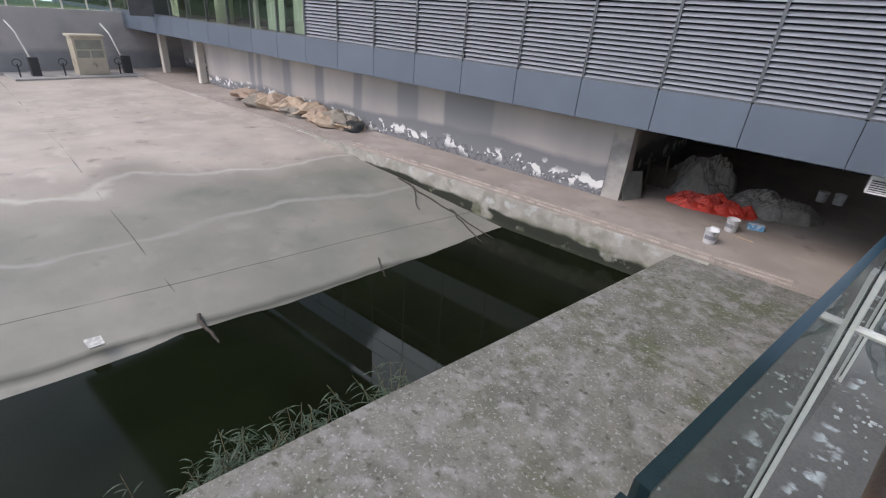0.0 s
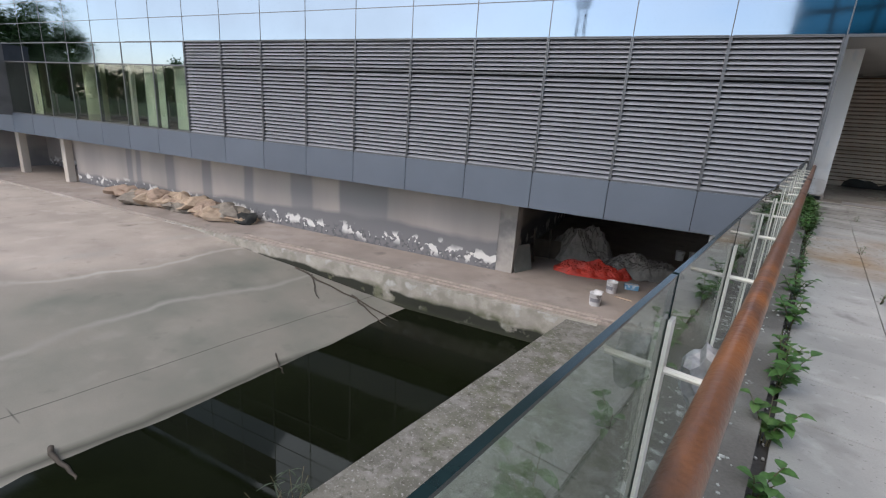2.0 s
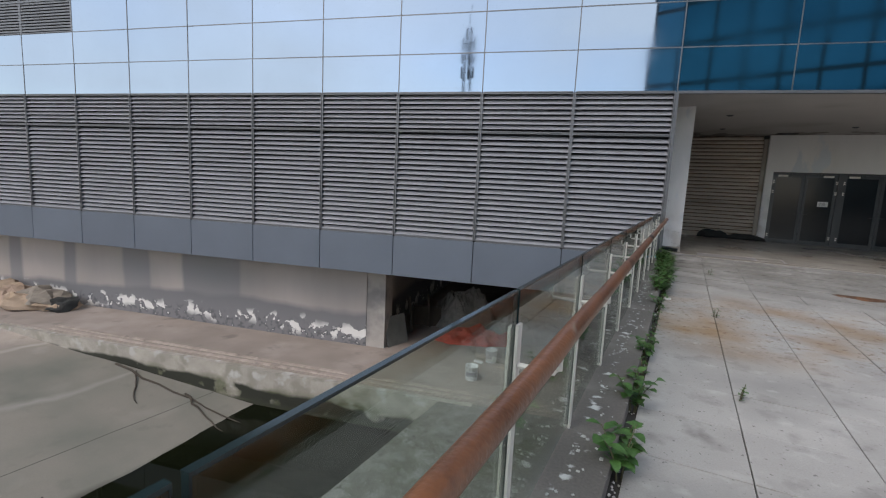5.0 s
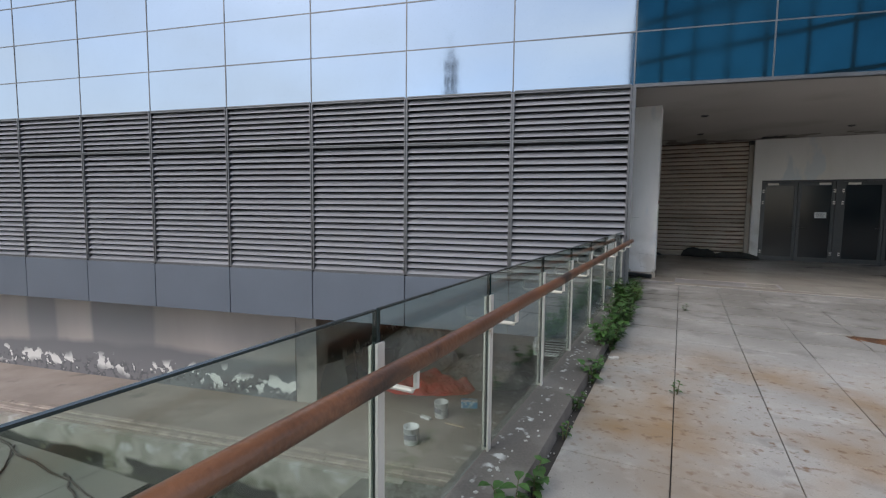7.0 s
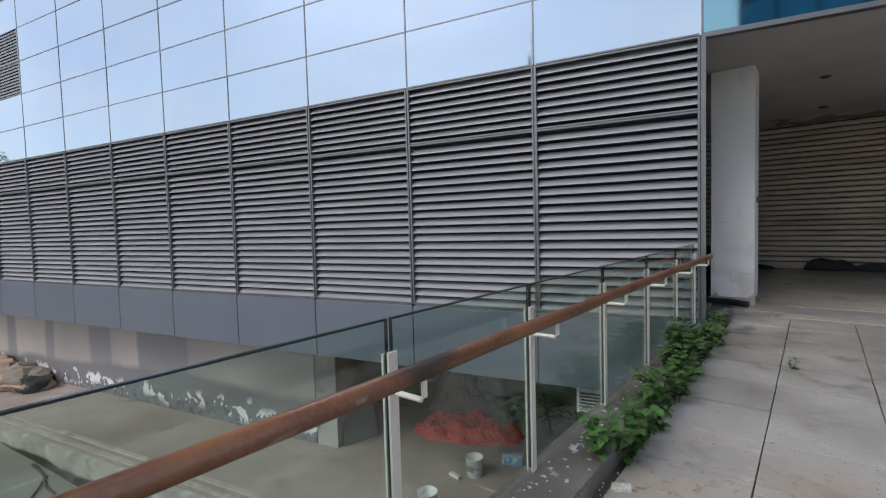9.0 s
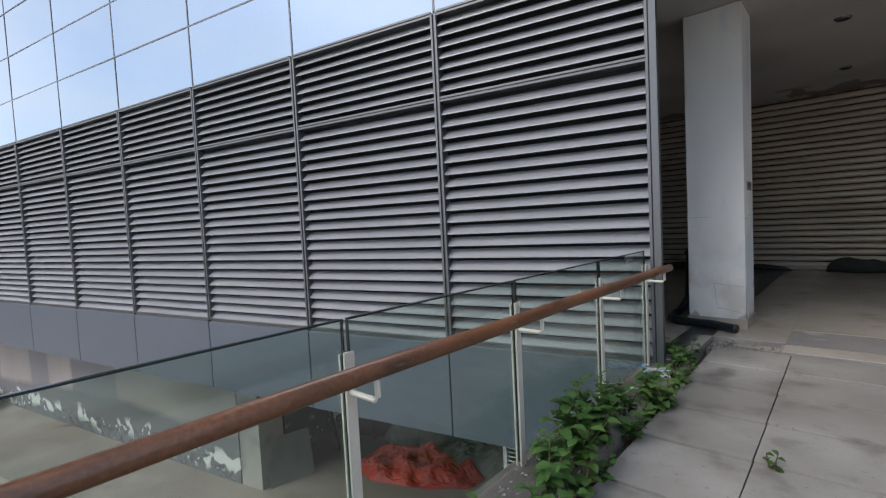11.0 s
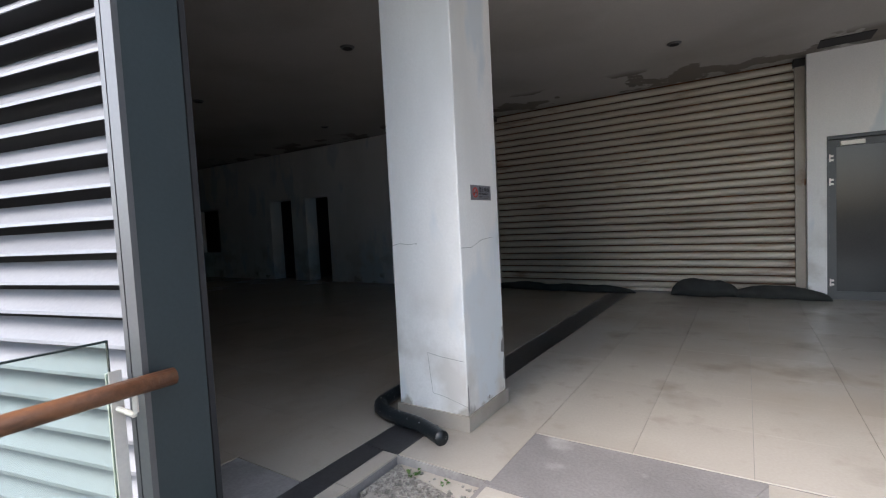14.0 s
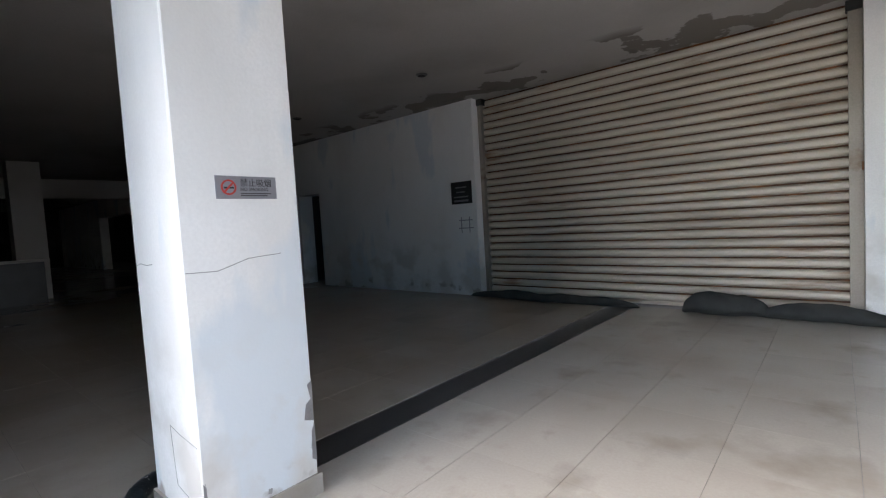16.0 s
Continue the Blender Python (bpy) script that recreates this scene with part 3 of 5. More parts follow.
for i in range(-4, NB + 1):
    part("mullion", cube(-i * BAY - 0.012, -i * BAY + 0.012, -0.052, 0.05, Z_TOP + 0.03, Z_TOP + NROW * ROW), M["mullion"], cur)
for r in range(1, NROW + 1):
    part("transom", cube(-NB * BAY, 4 * BAY, -0.050, 0.04, Z_TOP + r * ROW - 0.012, Z_TOP + r * ROW + 0.012), M["mullion"], cur)
part("bottom_rail", cube(0.0, 4 * BAY, -0.06, 0.05, Z_TOP - 0.03, Z_TOP + 0.03), M["mullion"], cur)
part("backing", cube(-NB * BAY, 12.4, 0.06, 0.2, Z_TOP + 0.03, Z_TOP + NROW * ROW), M["backing"], cur)
# dark grilles within the glass
for i in range(GR0 + 1, GR1 + 1):
    g = thing("wall_grille", "dark metal ventilation grille in the glass facade", "grille", pose(-i * BAY, 0, Z_TOP + 2 * ROW), group="grilles in the glass facade")
    part("frame", boxes((0.0, 0.05, -0.05, 0.02, 0, 2 * ROW), (BAY - 0.05, BAY, -0.05, 0.02, 0, 2 * ROW), (0.05, BAY - 0.05, -0.05, 0.02, 0, 0.04), (0.05, BAY - 0.05, -0.05, 0.02, ROW - 0.03, ROW + 0.03)), M["mullion"], g)
    for k in range(20):
        part("slat", cube(0.05, BAY - 0.05, -0.045, 0.01, 0.07 + k * 0.09, 0.12 + k * 0.09), M["mullion"], g)
# glazed rooms beyond the louvres
for i in range(11, NB + 1):
    wdw = thing("window", "tall clear window bay in the glass facade", "window", pose(-i * BAY, 0, 0), kind="structure", group="window bays of the facade")
    part("pane", cube(0.03, BAY - 0.03, -0.035, -0.02, Z_BOT + 0.03, Z_MID - 0.03), M["window"], wdw)
    part("pane", cube(0.03, BAY - 0.03, -0.035, -0.02, Z_MID + 0.03, Z_TOP - 0.03), M["curtain"], wdw)
    part("frame", boxes((-0.03, 0.03, -0.05, 0.10, Z_BOT, Z_TOP), (0.03, BAY - 0.03, -0.045, 0.06, Z_BOT - 0.03, Z_BOT + 0.03), (0.03, BAY - 0.03, -0.045, 0.06, Z_MID - 0.03, Z_MID + 0.03), (0.03, BAY - 0.03, -0.045, 0.06, Z_TOP - 0.03, Z_TOP + 0.03)), M["mullion"], wdw)


# ---- column in the hall ----
pillar = thing("column", "square white plastered column with peeling base", "column", UV, kind="structure")
part("shaft", cube(-0.175, 0.415, 1.75, 2.34, Z_IN, Z_CEIL, 0.008), M["white"], pillar)
part("baseboard", boxes((-0.19, 0.43, 1.735, 1.75, Z_IN, Z_IN + 0.11), (0.415, 0.43, 1.75, 2.355, Z_IN, Z_IN + 0.11), (-0.19, -0.175, 1.75, 2.355, Z_IN, Z_IN + 0.11)), M["tile"], pillar, "cream tile skirting")

# ---- roller shutter ----
sh = thing("roller_shutter", "closed cream steel roller shutter with rust streaks", "shutter", UV)
SV = 8.3
bm = bmesh.new()
n = 6
w0, w1 = SH0 + 0.05, SH1 - 0.05
rowa, rowb = [], []
for k in range(n + 1):
    a = math.pi * k / n
    y, z = 0.012 - 0.052 * math.sin(a) ** 0.35, 0.110 * k / n
    rowa.append(bm.verts.new((w0, y, z))), rowb.append(bm.verts.new((w1, y, z)))
for k in range(n):
    bm.faces.new((rowa[k], rowb[k], rowb[k + 1], rowa[k + 1]))
slat = mesh_from("slat", bm, M["shutter"])
for k in range(27):
    s = new("slat", slat)
    s.parent, s.location = sh, (0, SV, Z_IN + 0.05 + k * 0.1335)
part("bottom_bar", cube(w0, w1, SV - 0.03, SV + 0.02, Z_IN, Z_IN + 0.05), M["shutter"], sh)
part("backing", cube(w0, w1, SV + 0.02, SV + 0.04, Z_IN, Z_CEIL), M["rust"], sh, "rust-brown hinge strips between the slats")
for u, w in ((SH0, 0.07), (SH1 - 0.13, 0.13)):
    part("guide_rail", boxes((u, u + w, SV - 0.12, SV - 0.10, Z_IN, Z_CEIL - 0.12), (u, u + 0.012, SV - 0.10, SV + 0.05, Z_IN, Z_CEIL - 0.12), (u + w - 0.012, u + w, SV - 0.10, SV + 0.05, Z_IN, Z_CEIL - 0.12)), M["guide"], sh, "dull brown-grey steel guide rail")
    part("bearing", cube(u - 0.02, u + w + 0.05, SV - 0.15, SV + 0.0, Z_CEIL - 0.12, Z_CEIL - 0.002, 0.01), M["ink"], sh, "dark bearing bracket")
    for z in (0.85, 2.85):
        part("joint_band", cube(u - 0.004, u + w + 0.004, SV - 0.124, SV - 0.10, z, z + 0.035), M["guide"], sh)

# ---- railing ----
rail = thing("railing", "glass balustrade with white steel posts and a brown wooden handrail", "railing", UV)
RU = -0.036
POSTS = [-0.127, -1.134, -2.273, -3.415, -4.55, -5.62, -6.78, -7.885, -9.05, -10.20, -11.44, -12.606, -13.70, -14.86, -16.03]
for v in POSTS:
    post = part("post", boxes((RU - 0.062, RU - 0.051, v - 0.022, v + 0.022, 0.06, 1.01), (RU - 0.033, RU - 0.022, v - 0.022, v + 0.022, 0.06, 1.02), (RU - 0.051, RU - 0.033, v - 0.006, v + 0.006, 0.06, 0.12)), M["post"], rail, "white-painted flat steel post")
    bm = bmesh.new()
    tube(bm, [(RU - 0.024, v, 0.87), (RU + 0.11, v, 0.87), (RU + 0.125, v, 0.885), (RU + 0.125, v, 0.95)], 0.011, 8)
    part("bracket", bm, M["post"], post)
for a, b in zip(POSTS, POSTS[1:]):
    g = part("glass_pane", cube(RU - 0.050, RU - 0.036, b + 0.014, a - 0.014, 0.12, 1.136), M["glass"], rail)
    part("edge", boxes((RU - 0.0505, RU - 0.0355, b + 0.014, a - 0.014, 1.136, 1.143), (RU - 0.0505, RU - 0.0355, b + 0.010, b + 0.014, 0.12, 1.143), (RU - 0.0505, RU - 0.0355, a - 0.014, a - 0.010, 0.12, 1.143)), M["edge"], g, "dark green glass edge")
bm = bmesh.new()
tube(bm, [(RU + 0.125, 0.02 - 0.25 * k, 0.978 + 0.002 * math.sin(k)) for k in range(64)], 0.034, 14)
part("handrail", bm, M["wood"], rail, "varnished round wooden handrail, worn to orange", smooth=True)

# ---- hall fittings ----
def glass_door(u0, u1, hinge):
    d = thing("glass_door", "closed dark-glazed metal-framed entrance door", "door", UV, group="glass doors of the hall")
    v0, v1, z1 = WALL_V + 0.06, WALL_V + 0.11, 2.46
    part("frame", boxes((u0, u0 + 0.08, v0, v1, Z_IN, z1), (u1 - 0.08, u1, v0, v1, Z_IN, z1), (u0 + 0.08, u1 - 0.08, v0, v1, Z_IN, Z_IN + 0.12), (u0 + 0.08, u1 - 0.08, v0, v1, z1 - 0.1, z1)), M["darkdoor"], d)
    part("pane", cube(u0 + 0.08, u1 - 0.08, v0 + 0.02, v0 + 0.03, Z_IN + 0.12, z1 - 0.1), M["doorglass"], d)
    c = u0 + 0.12 if hinge < 0 else u1 - 0.40
    part("door_closer", cube(c, c + 0.28, v0 - 0.045, v0, z1 - 0.09, z1 - 0.025, 0.006), M["post"], d, "pale metal door closer")
    hx = u0 if hinge < 0 else u1
    for z in (0.35, 1.85, 2.2):
        part("hinge", boxes((hx - 0.012, hx + 0.012, v0 - 0.03, v0, z - 0.055, z + 0.055), (hx - 0.05, hx + 0.05, v0 - 0.012, v0, z - 0.045, z - 0.015), (hx - 0.05, hx + 0.05, v0 - 0.012, v0, z + 0.015, z + 0.045)), M["post"], d, "bright metal hinge")
    kx = u1 - 0.06 if hinge < 0 else u0 + 0.06
    bm = boxes((kx - 0.02, kx + 0.02, v0 - 0.012, v0, 1.0, 1.2))
    tube(bm, [(kx, v0 - 0.005, 1.12), (kx, v0 - 0.05, 1.12), (kx + 0.13 * hinge, v0 - 0.05, 1.12)], 0.010, 8)
    part("handle", bm, M["black"], d)
    return d


solid("door_frame", boxes((3.03, 3.06, WALL_V + 0.02, WALL_V + 0.16, Z_IN, 2.52), (4.84, 4.98, WALL_V + 0.02, WALL_V + 0.16, Z_IN, 2.52), (6.92, 6.95, WALL_V + 0.02, WALL_V + 0.16, Z_IN, 2.52), (3.06, 4.84, WALL_V + 0.02, WALL_V + 0.16, 2.47, 2.52), (4.98, 6.92, WALL_V + 0.02, WALL_V + 0.16, 2.47, 2.52)),
      M["darkdoor"], "dark grey metal door frame in the hall wall", "door frame", UV, "structure")
glass_door(3.065, 3.945, -1)
d2 = glass_door(3.955, 4.835, 1)
glass_door(4.985, 5.945, -1)
glass_door(5.955, 6.915, 1)
paper = solid("notice", cube(4.38, 4.66, WALL_V + 0.056, WALL_V + 0.059, 1.40, 1.57), M["paperw"], "white paper notice taped to the glass door", "notice", UV)
for k in range(4):
    part("text_line", cube(4.41, 4.62 - 0.04 * (k % 2), WALL_V + 0.053, WALL_V + 0.0555, 1.43 + 0.03 * k, 1.44 + 0.03 * k), M["ink"], paper)


def downlight(u, v):
    t = thing("downlight", "unlit round recessed ceiling downlight", "ceiling light", UV @ pose(u, v, Z_CEIL), group="recessed downlights")
    bm = bmesh.new()
    bmesh.ops.create_cone(bm, cap_ends=True, segments=20, radius1=0.075, radius2=0.09, depth=0.02, matrix=Matrix.Translation((0, 0, -0.01)))
    part("ring", bm, M["mullion"], t)
    bm = bmesh.new()
    bmesh.ops.create_cone(bm, cap_ends=True, segments=20, radius1=0.058, radius2=0.058, depth=0.006, matrix=Matrix.Translation((0, 0, -0.022)))
    part("lens", bm, M["backing"], t)
    return t


for u, v in ((-3.68, 1.63), (-2.08, 3.43), (-5.57, 3.51), (-5.64, 6.35), (-2.2, 6.3), (1.25, 6.12), (1.25, 3.33), (4.6, 6.1), (4.6, 3.3)):
    downlight(u, v)
cv = thing("ceiling_vent", "square vent hole in the ceiling, its dark inside a flat black sheet", "vent", UV)
part("frame", boxes((2.90, 2.915, 7.40, 7.78, Z_CEIL - 0.012, Z_CEIL), (3.465, 3.48, 7.40, 7.78, Z_CEIL - 0.012, Z_CEIL), (2.915, 3.465, 7.40, 7.415, Z_CEIL - 0.012, Z_CEIL), (2.915, 3.465, 7.765, 7.78, Z_CEIL - 0.012, Z_CEIL)), M["backing"], cv)
# black sheet in place of the shade inside the open hole
part("backing", cube(2.915, 3.465, 7.415, 7.765, Z_CEIL - 0.008, Z_CEIL - 0.003), M["backing"], cv)

# no-smoking plate on the column
sg = thing("sign", "small grey no-smoking plate with a red ring on the column", "sign", UV @ pose(0.4155, 2.07, 1.737, 90, 0, 90))
part("plate", cube(-0.15, 0.15, -0.053, 0.053, 0.0, 0.004, 0.001), M["signgrey"], sg)
bm = bmesh.new()
ring = []
for k in range(24):
    a = math.tau * k / 24
    ring.append([bm.verts.new((-0.09 + r * math.cos(a), r * math.sin(a), z)) for r, z in ((0.036, 0.0045), (0.036, 0.0065), (0.028, 0.0065), (0.028, 0.0045))])
for k in range(24):
    p, q = ring[k], ring[(k + 1) % 24]
    for e in range(4):
        bm.faces.new((p[e], q[e], q[(e + 1) % 4], p[(e + 1) % 4]))
box(bm, -0.035, 0.035, -0.0045, 0.0045, 0.0045, 0.0063, pose(-0.09, 0, 0, 0, 0, 45))
bmesh.ops.recalc_face_normals(bm, faces=list(bm.faces))
part("ring", bm, M["red"], sg, "red prohibition ring")
part("cigarette", boxes((-0.112, -0.066, -0.006, 0.002, 0.0042, 0.0055)), M["ink"], sg)


def lettering(name, text, size, x, y, parent, mat):
    cu = bpy.data.curves.new(name, "FONT")
    cu.body, cu.size, cu.align_x, cu.extrude = text, size, "LEFT", 0.0006
    cu.materials.append(mat)
    ob = new(name, cu)
    ob.parent, ob.location = parent, (x, y, 0.0048)
    return ob


lettering("lettering", "禁止吸烟", 0.040, -0.035, 0.008, sg, M["ink"])
lettering("lettering", "NO SMOKING", 0.022, -0.035, -0.016, sg, M["ink"])
part("text_line", boxes((-0.035, 0.12, -0.030, -0.026, 0.0042, 0.0052)), M["ink"], sg)
part("text_line", boxes((-0.035, 0.10, -0.040, -0.036, 0.0042, 0.0052)), M["ink"], sg)

# black plate on the wall beside the shutter
bd = thing("wall_plaque", "black plastic plaque with faded white lines on the wall", "plaque", UV)
part("plate", cube(-3.13, -2.64, WALL_V - 0.015, WALL_V, 1.85, 2.27, 0.003), M["ink"], bd)
for z, a, b in ((2.15, -3.02, -2.76), (2.06, -3.0, -2.80), (1.97, -3.06, -2.72)):
    part("text_line", cube(a, b, WALL_V - 0.019, WALL_V - 0.0155, z, z + 0.022), M["faded"], bd)
part("text_line", cube(-3.06, -2.72, WALL_V - 0.019, WALL_V - 0.0155, 1.89, 1.925), M["signgrey"], bd)
tp = thing("tape_residue", "grey residue of torn adhesive tape on the wall", "tape", UV)
for a, b, z0, z1 in ((-2.98, -2.66, 1.53, 1.545), (-3.0, -2.64, 1.38, 1.395), (-2.93, -2.915, 1.3, 1.6), (-2.74, -2.725, 1.3, 1.6)):
    part("strip", cube(a, b, WALL_V - 0.004, WALL_V, z0, z1), M["signgrey"], tp)
# shutter lock
lk = thing("shutter_lock", "rusty latch on the shutter guide rail", "lock", UV)
part("plate", cube(2.78, 2.84, 8.14, 8.19, 1.83, 1.93, 0.004), M["rust"], lk)
part("bolt", cube(2.83, 2.90, 8.12, 8.16, 1.86, 1.90, 0.004), M["rust"], lk)


def lump(name, length, width, height, seed, mat, label, category, m, segs=40, sides=14, fold=0.35, crease=3.0):
    """A heaped roll of cloth lying along x: an uneven closed skin that rests on z = 0."""
    bm = bmesh.new()
    rings = []
    for i in range(segs + 1):
        t = i / segs
        taper = max(0.12, math.sin(math.pi * min(1, max(0, t))) ** 0.35)
        k = 0.65 + 0.7 * (0.5 + 0.5 * noise.noise((t * length * 1.7, seed, 0)))
        off = 0.25 * width * noise.noise((t * length * 0.9, seed + 5, 1))
        row = []
        for s in range(sides):
            a = math.tau * s / sides
            f = 1 + fold * noise.noise((t * length * crease, math.cos(a) * 1.3 + seed, math.sin(a) * 1.3)) + 0.25 * fold * noise.noise((t * length * crease * 3, math.cos(a) * 3 + seed, math.sin(a) * 3))
            y, z = math.cos(a) * width / 2 * taper * f + off, math.sin(a) * height / 2 * taper * k * f
            row.append(bm.verts.new(((t - 0.5) * length, y, max(0.004, z + height / 2 * taper * k * 0.8))))
        rings.append(row)
    for p, q in zip(rings, rings[1:]):
        for s in range(sides):
            bm.faces.new((p[s], q[s], q[(s + 1) % sides], p[(s + 1) % sides]))
    bm.faces.new(rings[0]), bm.faces.new(rings[-1][::-1])
    bmesh.ops.recalc_face_normals(bm, faces=list(bm.faces))
    return solid(name, bm, mat, label, category, m, smooth=True)


lump("cloth_roll", 3.1, 0.26, 0.17, 2.0, M["cloth"], "dark grey rolled cloth lying against the shutter", "cloth", UV @ pose(-1.2, 7.93, Z_IN, 0, 0, -1), 70)
lump("cloth_roll", 1.0, 0.34, 0.33, 7.0, M["cloth"], "dark grey bunched cloth heap at the shutter", "cloth", UV @ pose(1.42, 7.92, Z_IN, 0, 0, 3), 40)
lump("cloth_roll", 1.35, 0.28, 0.22, 11.0, M["cloth"], "dark grey rolled cloth lying at the door corner", "cloth", UV @ pose(2.40, 7.88, Z_IN, 0, 0, -4), 40)

# drain hose round the column
bm = bmesh.new()
keys = [(-0.27, 2.26, 1.0), (-0.275, 2.25, 0.6), (-0.29, 2.22, 0.33), (-0.36, 2.12, 0.2), (-0.41, 1.95, 0.16), (-0.40, 1.78, 0.155), (-0.31, 1.68, 0.155), (-0.12, 1.62, 0.155), (0.10, 1.59, 0.16), (0.27, 1.54, 0.15), (0.37, 1.49, 0.15)]
path = []
for a, b in zip(keys, keys[1:]):
    for k in range(8):
        path.append(Vector(a).lerp(Vector(b), k / 8))
for _ in range(3):
    path = [path[0]] + [(p + q + r) / 3 for p, q, r in zip(path, path[1:], path[2:])] + [path[-1]]
tube(bm, path, [0.047 + 0.004 * (i % 2) for i in range(len(path))], 14)
solid("drain_hose", bm, M["black"], "black paint-spattered drain hose curled round the column base", "hose", UV, smooth=True)
hy = thing("standpipe", "dark rusty standpipe behind the column", "pipe", UV)
bm = bmesh.new()
tube(bm, [(-0.27, 2.32, Z_IN), (-0.27, 2.32, 0.95)], 0.05, 12)
part("pipe", bm, M["rust"], hy)
for z in (0.55, 0.9):
    bm = bmesh.new()
    tube(bm, [(-0.27, 2.32, z), (-0.27, 2.32, z + 0.05)], 0.085, 12)
    part("flange", bm, M["rust"], hy)

# hall clutter in the far dark
# counter top, columns and beam borrow the darker ceiling colour as painted shade
ct = thing("counter", "long pale reception counter, its top coloured darker for the hall's shade", "counter", UV)
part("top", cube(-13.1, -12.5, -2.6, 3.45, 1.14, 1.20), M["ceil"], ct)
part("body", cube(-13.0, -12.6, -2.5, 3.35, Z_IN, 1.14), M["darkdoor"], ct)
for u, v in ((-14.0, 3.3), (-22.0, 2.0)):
    q = thing("column", "square white plastered column, coloured darker for the hall's shade", "column", UV, kind="structure", group="far hall columns")
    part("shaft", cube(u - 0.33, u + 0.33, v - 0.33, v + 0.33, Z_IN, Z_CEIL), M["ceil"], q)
solid("beam", cube(-18.0, -17.6, -3.0, 7.99, 3.1, Z_CEIL - 0.002), M["ceil"], "pale downstand beam under the hall ceiling, coloured darker for shade", "beam", UV, "structure")

# hairline cracks in the column plaster
for pts in ([(-0.17, 1.385), (-0.10, 1.40), (-0.02, 1.392), (0.06, 1.398)], [(0.10, 0.62), (0.20, 0.60), (0.40, 0.585)], [(0.10, 0.62), (0.115, 0.45), (0.13, 0.33), (0.25, 0.31), (0.41, 0.27)]):
    bm = bmesh.new()
    tube(bm, [(x, 1.7495, z + 0.004 * noise.noise((x * 30, z * 30, 0))) for x, z in pts], 0.0013, 4)
    part("crack", bm, M["boardgrey"], pillar)
for pts in ([(1.76, 1.36), (1.90, 1.355), (2.05, 1.40), (2.22, 1.41)], [(1.752, 0.25), (1.765, 0.42), (1.756, 0.2)], [(2.335, 0.30), (2.31, 0.36), (2.325, 0.46), (2.34, 0.5)]):
    bm = bmesh.new()
    tube(bm, [(0.4155, y, z) for y, z in pts], 0.0014, 4)
    part("crack", bm, M["boardgrey"], pillar)

for pts in ([(2.28, 0.52), (2.335, 0.50), (2.338, 0.72), (2.31, 0.70), (2.325, 0.62), (2.295, 0.60)], [(2.31, 0.30), (2.337, 0.28), (2.337, 0.48), (2.318, 0.45)], [(1.754, 0.22), (1.772, 0.24), (1.768, 0.40), (1.756, 0.42)], [(2.05, 0.23), (2.07, 0.225), (2.075, 0.25), (2.055, 0.255)]):
    bm = prism(pts, 0.0, 0.0015)
    bmesh.ops.transform(bm, matrix=Matrix(((0, 0, 1, 0.4152), (1, 0, 0, 0), (0, 1, 0, 0), (0, 0, 0, 1))), verts=bm.verts)
    bmesh.ops.recalc_face_normals(bm, faces=list(bm.faces))
    part("chip", bm, M["cement"], pillar, "bare grey cement where plaster has chipped off")

# ---- terrace clutter ----
mh = thing("manhole_cover", "rust-brown round manhole cover in the terrace pavers", "manhole cover", UV @ pose(3.1, -1.98, 0))
bm = bmesh.new()
bmesh.ops.create_cone(bm, cap_ends=True, segments=36, radius1=0.37, radius2=0.36, depth=0.02, matrix=Matrix.Translation((0, 0, 0.006)))
part("ring", bm, M["rust"], mh)
bm = bmesh.new()
bmesh.ops.create_cone(bm, cap_ends=True, segments=36, radius1=0.31, radius2=0.30, depth=0.02, matrix=Matrix.Translation((0, 0, 0.014)))
for i in range(-3, 4):
    for j in range(-3, 4):
        if i * i + j * j < 9:
            box(bm, i * 0.085 - 0.03, i * 0.085 + 0.03, j * 0.085 - 0.012, j * 0.085 + 0.012, 0.02, 0.029)
part("lid", bm, M["rust"], mh)


def chunk(bm, x, y, z, r, seed):
    g = bmesh.ops.create_icosphere(bm, subdivisions=1, radius=r, matrix=Matrix.Translation((x, y, z)))
    for vtx in g["verts"]:
        vtx.co += Vector((noise.noise((vtx.co.x * 20 + seed, vtx.co.y * 20, vtx.co.z * 20)), noise.noise((seed, vtx.co.x * 23, vtx.co.y * 23)), 0)) * r * 0.5


bm = bmesh.new()
for k in range(180):
    u, v = random.uniform(0.19, 0.78), random.uniform(0.76, 1.24)
    if (u - 0.19) / 0.6 + (1.24 - v) / 0.5 < 1.15:
        chunk(bm, u, v, 0.05 if v > 0.91 else 0.08, random.uniform(0.006, 0.015), k)
box(bm, 0.18, 0.79, 0.915, 1.265, -0.02, 0.045)
solid("gravel", bm, M["gravel"], "loose grey gravel in the corner of the terrace", "gravel", UV, "stuff")
bm = bmesh.new()
for k in range(260):
    v = random.uniform(-13.5, 0.0)
    r = random.uniform(0.003, 0.008) * random.choice((1, 1, 1, 1.5))
    g = random.gauss(0.06, 0.06)
    if -0.1 < g < 0.19:
        a, m2 = random.uniform(0, 6), Matrix.Translation((g, v, 0.102)) @ Matrix.Rotation(random.uniform(0, 6), 4, 'Z')
        box(bm, -r, r * random.uniform(0.6, 1.6), -r * 0.6, r, -0.003, 0.003, m2)
for k in range(160):
    chunk(bm, random.uniform(0.215, 0.26), random.uniform(-13.5, 0.0), -0.012, random.uniform(0.003, 0.010), k)
solid("paint_flakes", bm, M["flake"], "pale paint flakes and crumbs scattered on the kerb", "debris", UV, "stuff")
